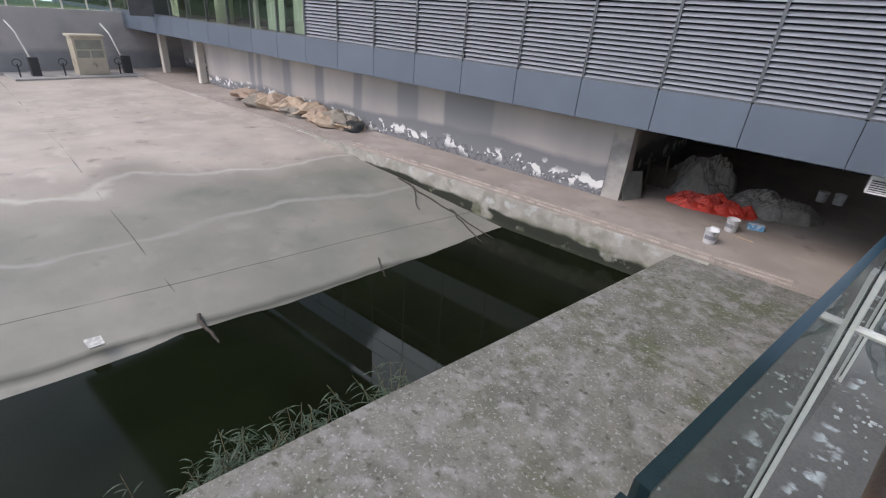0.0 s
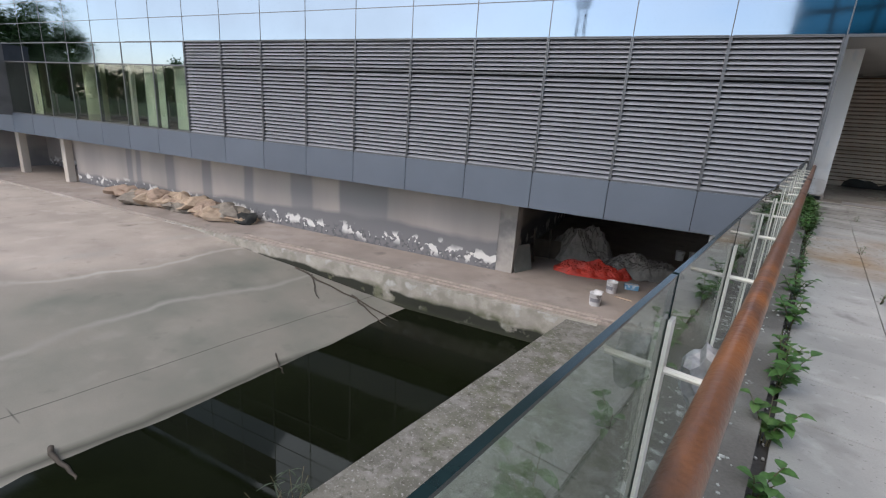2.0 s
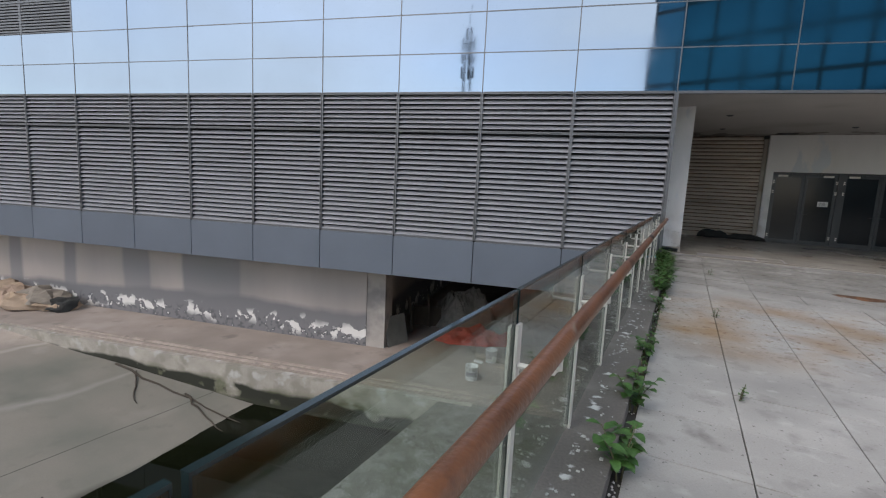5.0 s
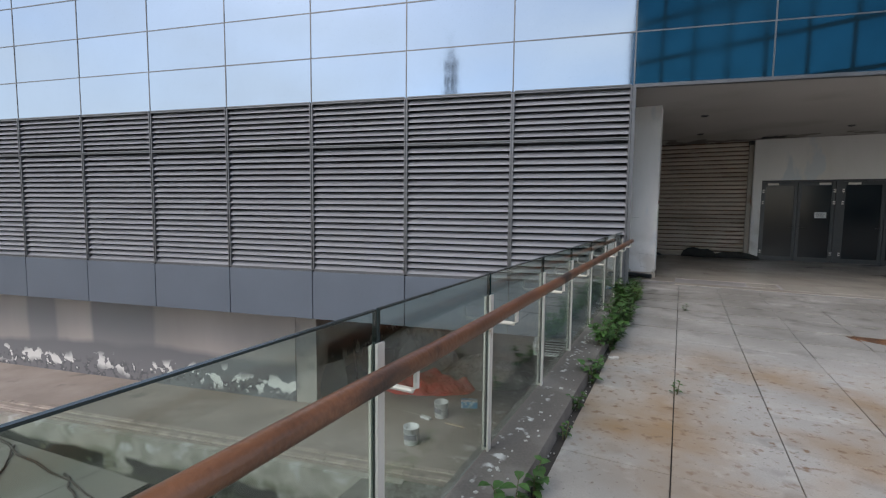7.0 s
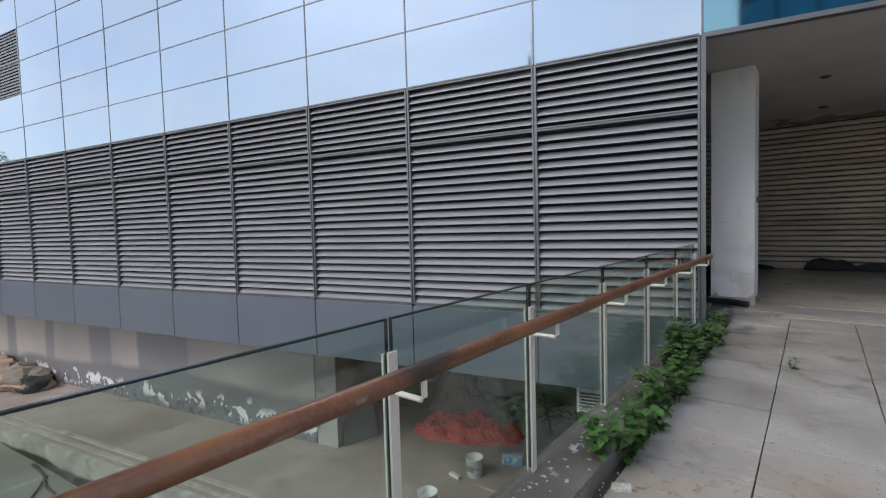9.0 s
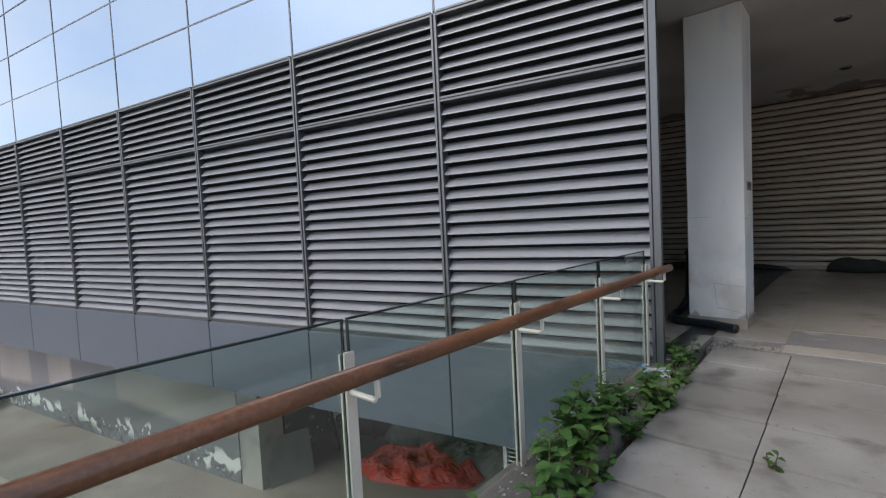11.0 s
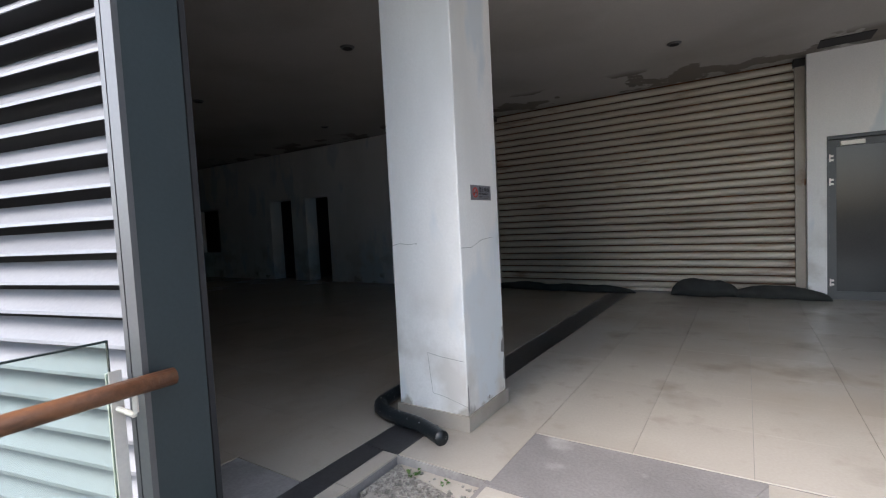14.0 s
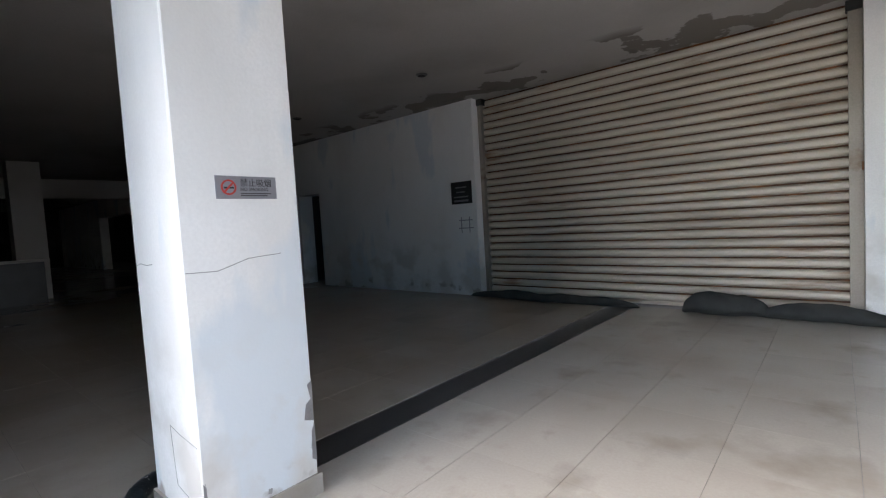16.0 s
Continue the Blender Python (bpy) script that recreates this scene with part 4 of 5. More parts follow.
cd = thing("cord", "tangled blue and white cord lying on the kerb", "cord", UV @ pose(0.02, -0.36, 0.105))
for name, mat, sd in (("white_strand", M["flake"], 1), ("blue_strand", M["bluebox"], 2)):
    bm = bmesh.new()
    tube(bm, [(0.10 * math.sin(k * 1.1 + sd) + 0.006 * k, 0.07 * math.cos(k * 1.7 + sd), 0.012 + 0.02 * (k % 3)) for k in range(14)], 0.008, 6)
    part(name, bm, mat, cd)
solid("paper_scrap", prism([(0, 0), (0.11, 0.01), (0.12, 0.06), (0.02, 0.07)], 0, 0.02), M["flake"], "crumpled white paper scrap on the pavers", "scrap", UV @ pose(0.29, -4.35, 0.002, 0, 0, 30))
bag = bmesh.new()
bmesh.ops.create_icosphere(bag, subdivisions=3, radius=0.055)
for vtx in bag.verts:
    vtx.co *= 1 + 0.55 * noise.noise(vtx.co * 30)
    vtx.co.z *= 1.7
solid("foil_bag", bag, M["foil"], "crumpled silver foil bag wedged behind the handrail", "bag", UV @ pose(0.03, -12.50, 0.84))


# ---- plants ----
def leaf(bm, base, way, length, width, droop):
    """A folded oval leaf with a point, about a dozen triangles."""
    way = Vector(way).normalized()
    side = way.cross(Vector((0, 0, 1)))
    side = side.normalized() if side.length > 0.05 else Vector((1, 0, 0))
    up = side.cross(way).normalized()
    rows = []
    for t, w in ((0.0, 0.06), (0.25, 0.75), (0.5, 1.0), (0.78, 0.68), (1.0, 0.03)):
        c = Vector(base) + way * length * t - Vector((0, 0, droop * length * t * t))
        rows.append((bm.verts.new(c - side * width / 2 * w + up * width * 0.16 * w), bm.verts.new(c), bm.verts.new(c + side * width / 2 * w + up * width * 0.16 * w)))
    for p, q in zip(rows, rows[1:]):
        bm.faces.new((p[0], p[1], q[1], q[0])), bm.faces.new((p[1], p[2], q[2], q[1]))


def weed(height, stems, leaves, size, seed, label):
    rnd = random.Random(seed)
    t = thing("weed", label, "plant", group="weeds along the kerb")
    st, fo = bmesh.new(), bmesh.new()
    for s in range(stems):
        a = rnd.uniform(0, math.tau)
        lean = rnd.uniform(0.1, 0.5)
        h = height * rnd.uniform(0.6, 1.0)
        r0 = rnd.uniform(0, 0.035)
        pts = [Vector((r0 * math.cos(a) + lean * h * q * q * math.cos(a), r0 * math.sin(a) + lean * h * q * q * math.sin(a), -0.03 + (h + 0.03) * q)) for q in (0, 0.33, 0.66, 1)]
        tube(st, pts, [0.005, 0.0045, 0.0035, 0.002], 5)
        for k in range(leaves):
            q = 0.25 + 0.75 * (k + rnd.random()) / leaves
            i = min(2, int(q * 3))
            p = pts[i].lerp(pts[i + 1], q * 3 - i)
            b = a + k * 2.4 + rnd.uniform(-0.5, 0.5)
            leaf(fo, p, (math.cos(b), math.sin(b), rnd.uniform(0.05, 0.75)), size * rnd.uniform(0.6, 1.15), size * rnd.uniform(0.55, 0.75), rnd.uniform(0.1, 0.6))
    tagged(part("stalk", st, M["stem"], t), kind="stuff")
    tagged(part("foliage", fo, M["leaf"], t, smooth=True), kind="stuff")
    return t


kinds = [weed(0.30, 4, 9, 0.105, 1, "green broad-leaved weed growing from the kerb joint"), weed(0.20, 3, 7, 0.085, 2, "small green weed growing from the kerb joint"),
         weed(0.42, 9, 13, 0.10, 3, "bushy green weed growing against the glass railing"), weed(0.13, 2, 5, 0.055, 4, "tiny green sprout between pavers")]
spots = [(0.24, -13.1, 0, 0.9), (0.27, -12.55, 0, 1.0), (0.25, -11.7, 1, 1.0), (0.24, -11.2, 0, 0.8), (0.25, -10.55, 0, 1.0), (0.25, -10.15, 1, 1.1), (0.24, -9.75, 3, 1.1), (0.25, -9.25, 0, 0.95), (0.25, -8.95, 1, 0.9), (0.24, -8.35, 0, 0.9),
         (0.25, -8.05, 1, 1.1), (0.24, -7.6, 3, 1.2), (0.24, -7.25, 0, 0.8), (0.24, -6.9, 1, 0.9), (0.25, -6.2, 3, 1.0), (0.23, -5.7, 1, 0.7), (0.24, -5.05, 1, 1.15), (0.22, -4.75, 1, 0.8), (0.93, -7.74, 3, 1.0), (0.98, -1.38, 3, 1.15),
         (0.55, 1.20, 3, 0.7), (0.62, 1.24, 3, 0.45), (0.72, 1.14, 3, 0.5), (0.34, 1.22, 1, 0.45)]
for k in range(26):
    v = -4.3 + 4.6 * (k + random.random()) / 26
    spots.append((random.uniform(0.14, 0.30), v, random.choice((0, 0, 1)), random.uniform(0.7, 1.05)))
for v, u, s in ((-2.30, 0.10, 0.6), (-1.75, 0.12, 0.9), (-1.40, 0.10, 0.75), (-0.95, 0.18, 0.55)):
    spots.append((u, v, 2, s))
for i, (u, v, k, s) in enumerate(spots):
    on_kerb = u < 0.21 and v < 0.16
    copy_thing(kinds[k], UV @ Matrix.LocRotScale((u, v, 0.10 if on_kerb else -0.005), Euler((0, 0, random.uniform(0, 6.28))), (s, s, s)))
for k, (u, v) in enumerate(((0.25, -3.95), (0.24, -3.1), (0.16, -2.0), (0.90, -5.0))):
    kinds[k].matrix_world = UV @ pose(u, v, 0.10 if k == 2 else -0.005, 0, 0, 40 * k)


# reeds leaning over the pool edge
def reed(seed, h):
    rnd = random.Random(seed)
    t = thing("reed", "dusty green willow-leaved weed at the pool edge", "plant", group="weeds at the pool edge")
    st, fo = bmesh.new(), bmesh.new()
    for s in range(7):
        a, lean, hh = rnd.uniform(0, math.tau), rnd.uniform(0.2, 0.7), h * rnd.uniform(0.6, 1.0)
        pts = [Vector((lean * hh * q * q * math.cos(a), lean * hh * q * q * math.sin(a), hh * q)) for q in (0, 0.33, 0.66, 1)]
        tube(st, pts, [0.012, 0.01, 0.007, 0.004], 5)
        for k in range(22):
            q = 0.2 + 0.8 * rnd.random()
            i = min(2, int(q * 3))
            p = pts[i].lerp(pts[i + 1], q * 3 - i)
            b = rnd.uniform(0, math.tau)
            leaf(fo, p, (math.cos(b), math.sin(b), rnd.uniform(-0.1, 0.6)), rnd.uniform(0.15, 0.28), rnd.uniform(0.015, 0.03), rnd.uniform(0.2, 0.8))
    tagged(part("stalk", st, M["stem"], t), kind="stuff")
    tagged(part("foliage", fo, M["reedleaf"], t), kind="stuff")
    return t


r1, r2 = reed(21, 1.15), reed(22, 0.9)
place = [(-4.55, -11.4), (-4.75, -11.9), (-4.5, -12.4), (-4.9, -12.7), (-4.6, -13.1), (-4.8, -13.6), (-4.5, -14.2), (-5.0, -13.2), (-4.55, -10.8)]
r1.matrix_world, r2.matrix_world = UV @ pose(-4.5, -11.0, -4.7), UV @ pose(-4.7, -12.2, -4.7)
for k, (u, v) in enumerate(place):
    copy_thing((r1, r2)[k % 2], UV @ pose(u, v, -4.72, 0, 0, 57 * k))


# ---- courtyard clutter ----
def bucket(x, y, turn):
    t = thing("paint_bucket", "white metal paint bucket on the walkway", "bucket", pose(x, y, Z_LOW, 0, 0, turn), group="paint buckets")
    bm = bmesh.new()
    prof = [(0.0, 0.0), (0.15, 0.0), (0.155, 0.01), (0.172, 0.36), (0.180, 0.365), (0.180, 0.38), (0.168, 0.38), (0.152, 0.02), (0.0, 0.02)]
    rings = [[bm.verts.new((r * math.cos(k * math.tau / 24), r * math.sin(k * math.tau / 24), z)) for k in range(24)] for r, z in prof[1:-1]]
    for p, q in zip(rings, rings[1:]):
        for k in range(24):
            bm.faces.new((p[k], p[(k + 1) % 24], q[(k + 1) % 24], q[k]))
    bm.faces.new(rings[0][::-1]), bm.faces.new(rings[-1])
    part("pail", bm, M["bucketw"], t, smooth=True)
    bm = bmesh.new()
    for k in range(9):
        a = -0.9 + 0.2 * k
        box(bm, -0.017, 0.017, -0.002, 0.002, 0.12 + 0.02 * (k % 2), 0.24, pose(0.168 * math.cos(a), 0.168 * math.sin(a), 0, 0, 0, math.degrees(a) + 90))
    part("label", bm, M["signgrey"], t, "faded grey printed label")
    bm = bmesh.new()
    tube(bm, [(0.182 * math.cos(a), 0.182 * math.sin(a), 0.34 - 0.16 * math.sin(a)) for a in (k * math.pi / 10 for k in range(11))], 0.004, 6)
    part("handle", bm, M["mullion"], t, "thin wire handle")
    return t


bucket(-4.20, -0.02, -80)
bucket(-3.92, 1.42, -120)
bucket(-1.99, 7.39, 30)
bucket(-1.5, 7.5, 75)
bx = thing("carton", "small pale blue cardboard box on the walkway", "box", pose(-3.38, 2.18, Z_LOW, 0, 0, 12))
part("body", cube(-0.21, 0.21, -0.12, 0.12, 0, 0.17, 0.006), M["bluebox"], bx)
part("flap", cube(-0.21, 0.21, -0.12, 0.0, 0.172, 0.178), M["bucketw"], bx)
solid("packet", cube(-0.14, 0.14, -0.05, 0.05, 0, 0.06, 0.01), M["bucketw"], "white paper packet lying on the walkway", "packet", pose(-4.25, 1.2, Z_LOW, 0, 0, -20))
solid("lath", cube(-0.25, 0.25, -0.02, 0.02, 0, 0.02), M["cardboard"], "short thin wooden lath on the walkway", "lath", pose(-3.5, 1.05, Z_LOW, 0, 0, -12))


def heap(name, rx, ry, h, seed, mat, label, category, m, rough=0.5, n=34, fine=3.2):
    """A heap of folded sheeting: a dome with deep creases."""
    bm = bmesh.new()
    grid = []
    for i in range(n + 1):
        row = []
        for j in range(n + 1):
            x, y = 2 * i / n - 1, 2 * j / n - 1
            d = math.hypot(x, y) + 0.22 * noise.noise((x * 2 + seed, y * 2, 0))
            z = max(0.0, 1 - d * d) ** 0.7
            if d < 1:
                z *= 1 + rough * noise.noise((x * fine * 0.6 + seed, y * fine * 0.6, 1)) - rough * 0.35 * abs(noise.noise((x * fine * 1.8, y * fine * 1.8, seed))) + 0.16 * noise.noise((x * fine * 4, y * fine * 4, seed))
            row.append(bm.verts.new((x * rx + 0.05 * noise.noise((x * 5, y * 5, seed)), y * ry, max(0.0, z) * h)))
        grid.append(row)
    for i in range(n):
        for j in range(n):
            q = (grid[i][j], grid[i + 1][j], grid[i + 1][j + 1], grid[i][j + 1])
            if max(v.co.z for v in q) > 0.001:
                bm.faces.new(q)
    bmesh.ops.delete(bm, geom=[v for v in bm.verts if not v.link_faces], context="VERTS")
    return solid(name, bm, mat, label, category, m)


heap("tarpaulin", 1.35, 0.62, 0.33, 3.0, M["redtarp"], "crumpled bright red plastic tarpaulin on the basement floor", "tarpaulin", pose(-4.8, 3.12, Z_LOW, 0, 0, 12), 1.3, 90, 5.0)
heap("netting", 1.25, 1.0, 1.15, 5.0, M["net"], "heap of dusty grey builders' netting", "netting", pose(-5.55, 4.9, Z_LOW, 0, 0, 20), 0.45, 60, 3)
heap("netting", 1.5, 1.0, 0.62, 9.0, M["net"], "low heap of crumpled grey plastic sheeting", "sheeting", pose(-3.3, 4.3, Z_LOW, 0, 0, 25), 0.5, 60, 3)
lean = solid("board", cube(-0.44, 0.44, -0.012, 0.012, 0, 0.92, 0.003), M["boardgrey"], "dark grey board leaning against the basement wall", "board", pose(-6.93, 1.75, Z_LOW, -14, 0, 66))
for x, y, h in ((-6.95, 3.1, 1.3), (-6.55, 3.9, 1.25)):
    solid("timber", cube(-0.03, 0.03, -0.03, 0.03, 0, h), M["darkwood"], "dark timber post leaning in the basement", "timber", pose(x, y, Z_LOW, 8, -5, 20))
solid("plywood_panel", cube(-0.5, 0.5, -0.01, 0.01, 0, 0.7), M["darkwood"], "brown plywood panel propped in the basement", "panel", pose(-6.7, 4.0, Z_LOW, -10, 0, 10))
bm = bmesh.new()
tube(bm, [(-7.68, 2.2, Z_LOW), (-7.68, 2.2, -0.92)], 0.05, 10)
solid("downpipe", bm, M["darkdoor"], "dark downpipe on the basement wall", "pipe", smooth=True)
solid("pilaster", cube(-7.8, -7.2, 1.22, 1.8, Z_LOW, -0.92), M["palewall"], "pale plastered pier at the basement opening", "pier", kind="structure")
vt = thing("duct_vent", "white louvred duct grille hanging under the facade", "vent", pose(-1.12, 0.15, -1.2))
part("frame", boxes((-0.53, -0.49, -0.03, 0.25, -0.19, 0.28), (0.49, 0.53, -0.03, 0.25, -0.19, 0.28), (-0.49, 0.49, -0.03, 0.25, 0.14, 0.28), (-0.49, 0.49, -0.03, 0.25, -0.19, -0.155)), M["bucketw"], vt)
for k in range(6):
    bm = bmesh.new()
    box(bm, -0.49, 0.49, -0.022, 0.022, -0.006, 0.006, pose(0, 0, -0.13 + 0.05 * k, -35))
    part("slat", bm, M["bucketw"], vt)
part("backing", cube(-0.49, 0.49, 0.05, 0.07, -0.155, 0.14), M["backing"], vt)

# old carpets and sacks along the wall
sheets = random.Random(31)
for k in range(15):
    x = -18.9 - 0.62 * k + sheets.uniform(-0.25, 0.25)
    mt = "cloth" if k == 0 else ("carpet", "cardboard", "drab", "cardboard", "carpet")[k % 5]
    ob = lump("carpet_roll", 0.9 if k == 0 else sheets.uniform(1.7, 2.6), sheets.uniform(0.9, 1.35), sheets.uniform(0.42, 0.66), 20.0 + 3 * k, M[mt], "crumpled dusty tan carpet and sacking along the wall" if k else "dark sack at the end of the carpet heap", "carpet",
              pose(x, 0.28 + sheets.uniform(-0.3, 0.35), Z_LOW + (0.16 if k % 4 == 2 else 0.0), 0, 0, sheets.uniform(-22, 18)), 20, 11, 0.9, 1.9)
    for p in ob.data.polygons:
        p.use_smooth = False
for k in range(9):
    solid("brick", cube(-0.12, 0.12, -0.057, 0.057, 0, 0.06, 0.004), M["brick"], "loose dusty red brick by the wall", "brick", pose(-28.6 + 0.42 * (k % 5), 0.35 + 0.3 * (k // 5), Z_LOW + (0.061 if k > 6 else 0), 0, 0, 37 * k), group="loose bricks")
for k in range(4):
    solid("plank", cube(-1.5, 1.5, -0.06, 0.06, 0, 0.035), M["drab"], "weathered grey plank on the rubble", "plank", pose(-27.9 + 0.3 * k, 0.6 + 0.12 * k, Z_LOW + 0.10 + 0.05 * k, 0, 4 + 2 * k, -10 - 5 * k), group="weathered planks")
# fallen branches on the ramp
for k, (a, b, r) in enumerate(((((-14.4, -1.25), (-9.4, -2.1), 0.035)), (((-13.6, -1.3), (-12.2, -2.6), 0.025)), (((-11.6, -1.6), (-9.6, -2.6), 0.03)), (((-11.6, -10.4), (-10.3, -10.62), 0.05)), (((-10.9, -6.0), (-10.0, -6.5), 0.02)))):
    bm = bmesh.new()
    pts = []
    for q in range(9):
        x, y = a[0] + (b[0] - a[0]) * q / 8, a[1] - 0.3 * (a[1] > -4) + (b[1] - a[1]) * q / 8 + 0.12 * noise.noise((q * 0.7, k * 9.1, 0))
        u, v = x * CA - y * SA, x * SA + y * CA
        pts.append((x, y, ramp_z(u, v) + 0.03))
    tube(bm, pts, [r * (1 - 0.07 * q) for q in range(9)], 7)
    solid("branch", bm, M["darkwood"], "dark wet branch lying on the concrete ramp", "branch", smooth=True)
solid("rag", prism([(0, 0), (0.3, -0.05), (0.36, 0.18), (0.1, 0.25)], 0, 0.03), M["flake"], "pale crumpled rag at the water's edge", "rag", pose(-11.9, -12.3, -4.28, 0, 4, 10))

# left end of the courtyard: retaining wall, cabinet, garage piers
solid("wall_retaining", boxes((-42.2, -41.8, -60, 1.2, -3.8, 0.0), (-42.2, -41.8, 1.2, 4, -3.8, -0.92)), M["endwall"], "grey painted retaining wall at the courtyard end", "wall", kind="structure")
solid("ground_upper", boxes((-420, -42.2, -300, 0.0, -0.6, -0.1), (-42.2, 400, -300, -62, -0.6, -0.1)), M["grass"], "upper lawn beyond the retaining wall", "ground", kind="structure")
fence = thing("fence", "glass fence with white slanted posts on the retaining wall", "fence")
for k in range(20):
    y = -0.6 - 1.35 * k
    part("post", cube(-42.05, -41.97, y - 0.04, y + 0.04, 0.0, 1.3), M["post"], fence)
    part("pane", cube(-42.02, -42.0, y - 1.29, y - 0.06, 0.1, 1.15), M["glass"], fence)
cab = thing("cabinet", "beige metal electrical cabinet with a flat cap", "cabinet", pose(-39.0, -3.4, -3.46))
part("body", cube(-0.45, 0.45, -0.8, 0.8, 0, 2.1, 0.02), M["beige"], cab)
part("cap", cube(-0.55, 0.55, -0.9, 0.9, 2.1, 2.25, 0.02), M["beige"], cab)
M["hatch"] = material("dull_grey_green_hatch", (0.25, 0.25, 0.21), 0.5, scale=2, vary=0.12, bump=0.05)
part("window", cube(0.452, 0.462, -0.68, 0.68, 1.45, 1.98), M["hatch"], cab, "dull grey glazed hatch")
for y in (-0.36, 0.36):
    part("door", cube(0.452, 0.466, y - 0.32, y + 0.32, 0.98, 1.38), M["hatch"], cab)
solid("plinth", cube(-40.4, -37.9, -7.4, -0.9, -3.6, -3.46, 0.03), M["palewall"], "low pale concrete plinth under the cabinet", "plinth", kind="structure")
for y, h in ((-6.2, 1.0), (-1.45, 1.05)):
    b = thing("service_box", "dark grey metal service box on the plinth", "box", pose(-38.9, y, -3.46))
    part("body", cube(-0.2, 0.2, -0.22, 0.22, 0, h, 0.015), M["darkdoor"], b)
    bm = bmesh.new()
    tube(bm, [(-1.0, 0.1, 0.9), (-1.6, -0.1, 2.2), (-2.2, -0.3, 2.75)], 0.05, 8)
    part("pipe", bm, M["post"], b, "white plastic pipe leaning to the wall")
for y in (-7.0, -4.9, -2.0):
    v = thing("valve", "small dark water valve on the plinth", "valve", pose(-38.6, y, -3.46), group="valves on the plinth")
    bm = bmesh.new()
    tube(bm, [(0, 0, 0), (0, 0, 0.7)], 0.04, 8)
    part("stem", bm, M["darkdoor"], v)
    bm = bmesh.new()
    tube(bm, [(0, 0.2 * math.cos(a), 0.75 + 0.2 * math.sin(a)) for a in (k * math.tau / 12 for k in range(13))], 0.025, 6)
    part("wheel", bm, M["darkdoor"], v)
for x in (-33.9, -38.9):
    solid("pier", cube(x - 0.2, x + 0.2, 0.75, 1.15, Z_LOW, -0.92, 0.02), M["cream"], "cream square pier of the basement garage", "pier", kind="structure")
# glazed room behind the windows
solid("wall_room", boxes((-57, -21.7, 5.6, 5.8, 0, Z_CEIL), (-21.7, -21.5, 0.1, 5.8, 0, Z_CEIL), (-57, -56.8, 0.1, 5.6, 0, Z_CEIL)), M["roomgreen"], "dull green inner walls of the glazed room", "wall", kind="structure")
solid("floor_room", boxes((-57, -21.7, 0.1, 5.6, -0.1, 0.12)), M["tile"], "tiled floor of the glazed room", "floor", kind="structure")
for x0, x1, mt in ((-23.45, -21.95, "palegreen"), (-25.6, -24.1, "palegreen"), (-35.9, -34.9, "yellow"), (-38.2, -37.0, "yellow"), (-40.6, -39.4, "palegreen")):
    sc = thing("screen_panel", "pale green translucent partition panel behind the window", "panel", pose((x0 + x1) / 2, 0.62, 0.12), group="partition panels of the glazed room")
    w = (x1 - x0) / 2
    part("sheet", cube(-w + 0.03, w - 0.03, -0.012, 0.012, 0.05, 3.55), M[mt], sc)
    part("frame", boxes((-w, -w + 0.03, -0.025, 0.025, 0, 3.6), (w - 0.03, w, -0.025, 0.025, 0, 3.6), (-w + 0.03, w - 0.03, -0.025, 0.025, 0, 0.05)), M["mullion"], sc)
    part("handle", cube(-0.03, 0.03, -0.06, -0.02, 0.55, 1.15, 0.008), M["post"], sc, "white upright pull handle")
for x in (-21.85, -26.0):
    solid("room_post", cube(x - 0.09, x + 0.09, 0.2, 0.38, 0.12, Z_CEIL, 0.006), M["post"], "white square steel post behind the window", "post", kind="structure")
for x in (-30.7, -36.3, -41.0):
    bm = bmesh.new()
    tube(bm, [(x, 1.2, 0.12), (x, 1.2, Z_CEIL)], 0.48, 28)
    solid("room_column", bm, M["yellow"], "pale yellow round column inside the glazed room", "column", kind="structure", smooth=True)
for x in (-27.6, -29.6):
    d = thing("inner_door", "pale teal glazed door at the back of the room", "door", pose(x, 5.6, 0.12), group="inner doors of the glazed room")
    part("pane", cube(-0.38, 0.38, -0.05, -0.03, 0.1, 2.0), M["palegreen"], d)
    part("frame", boxes((-0.45, -0.38, -0.06, 0.0, 0, 2.1), (0.38, 0.45, -0.06, 0.0, 0, 2.1), (-0.38, 0.38, -0.06, 0.0, 2.0, 2.1), (-0.38, 0.38, -0.06, 0.0, 0, 0.1)), M["darkdoor"], d)


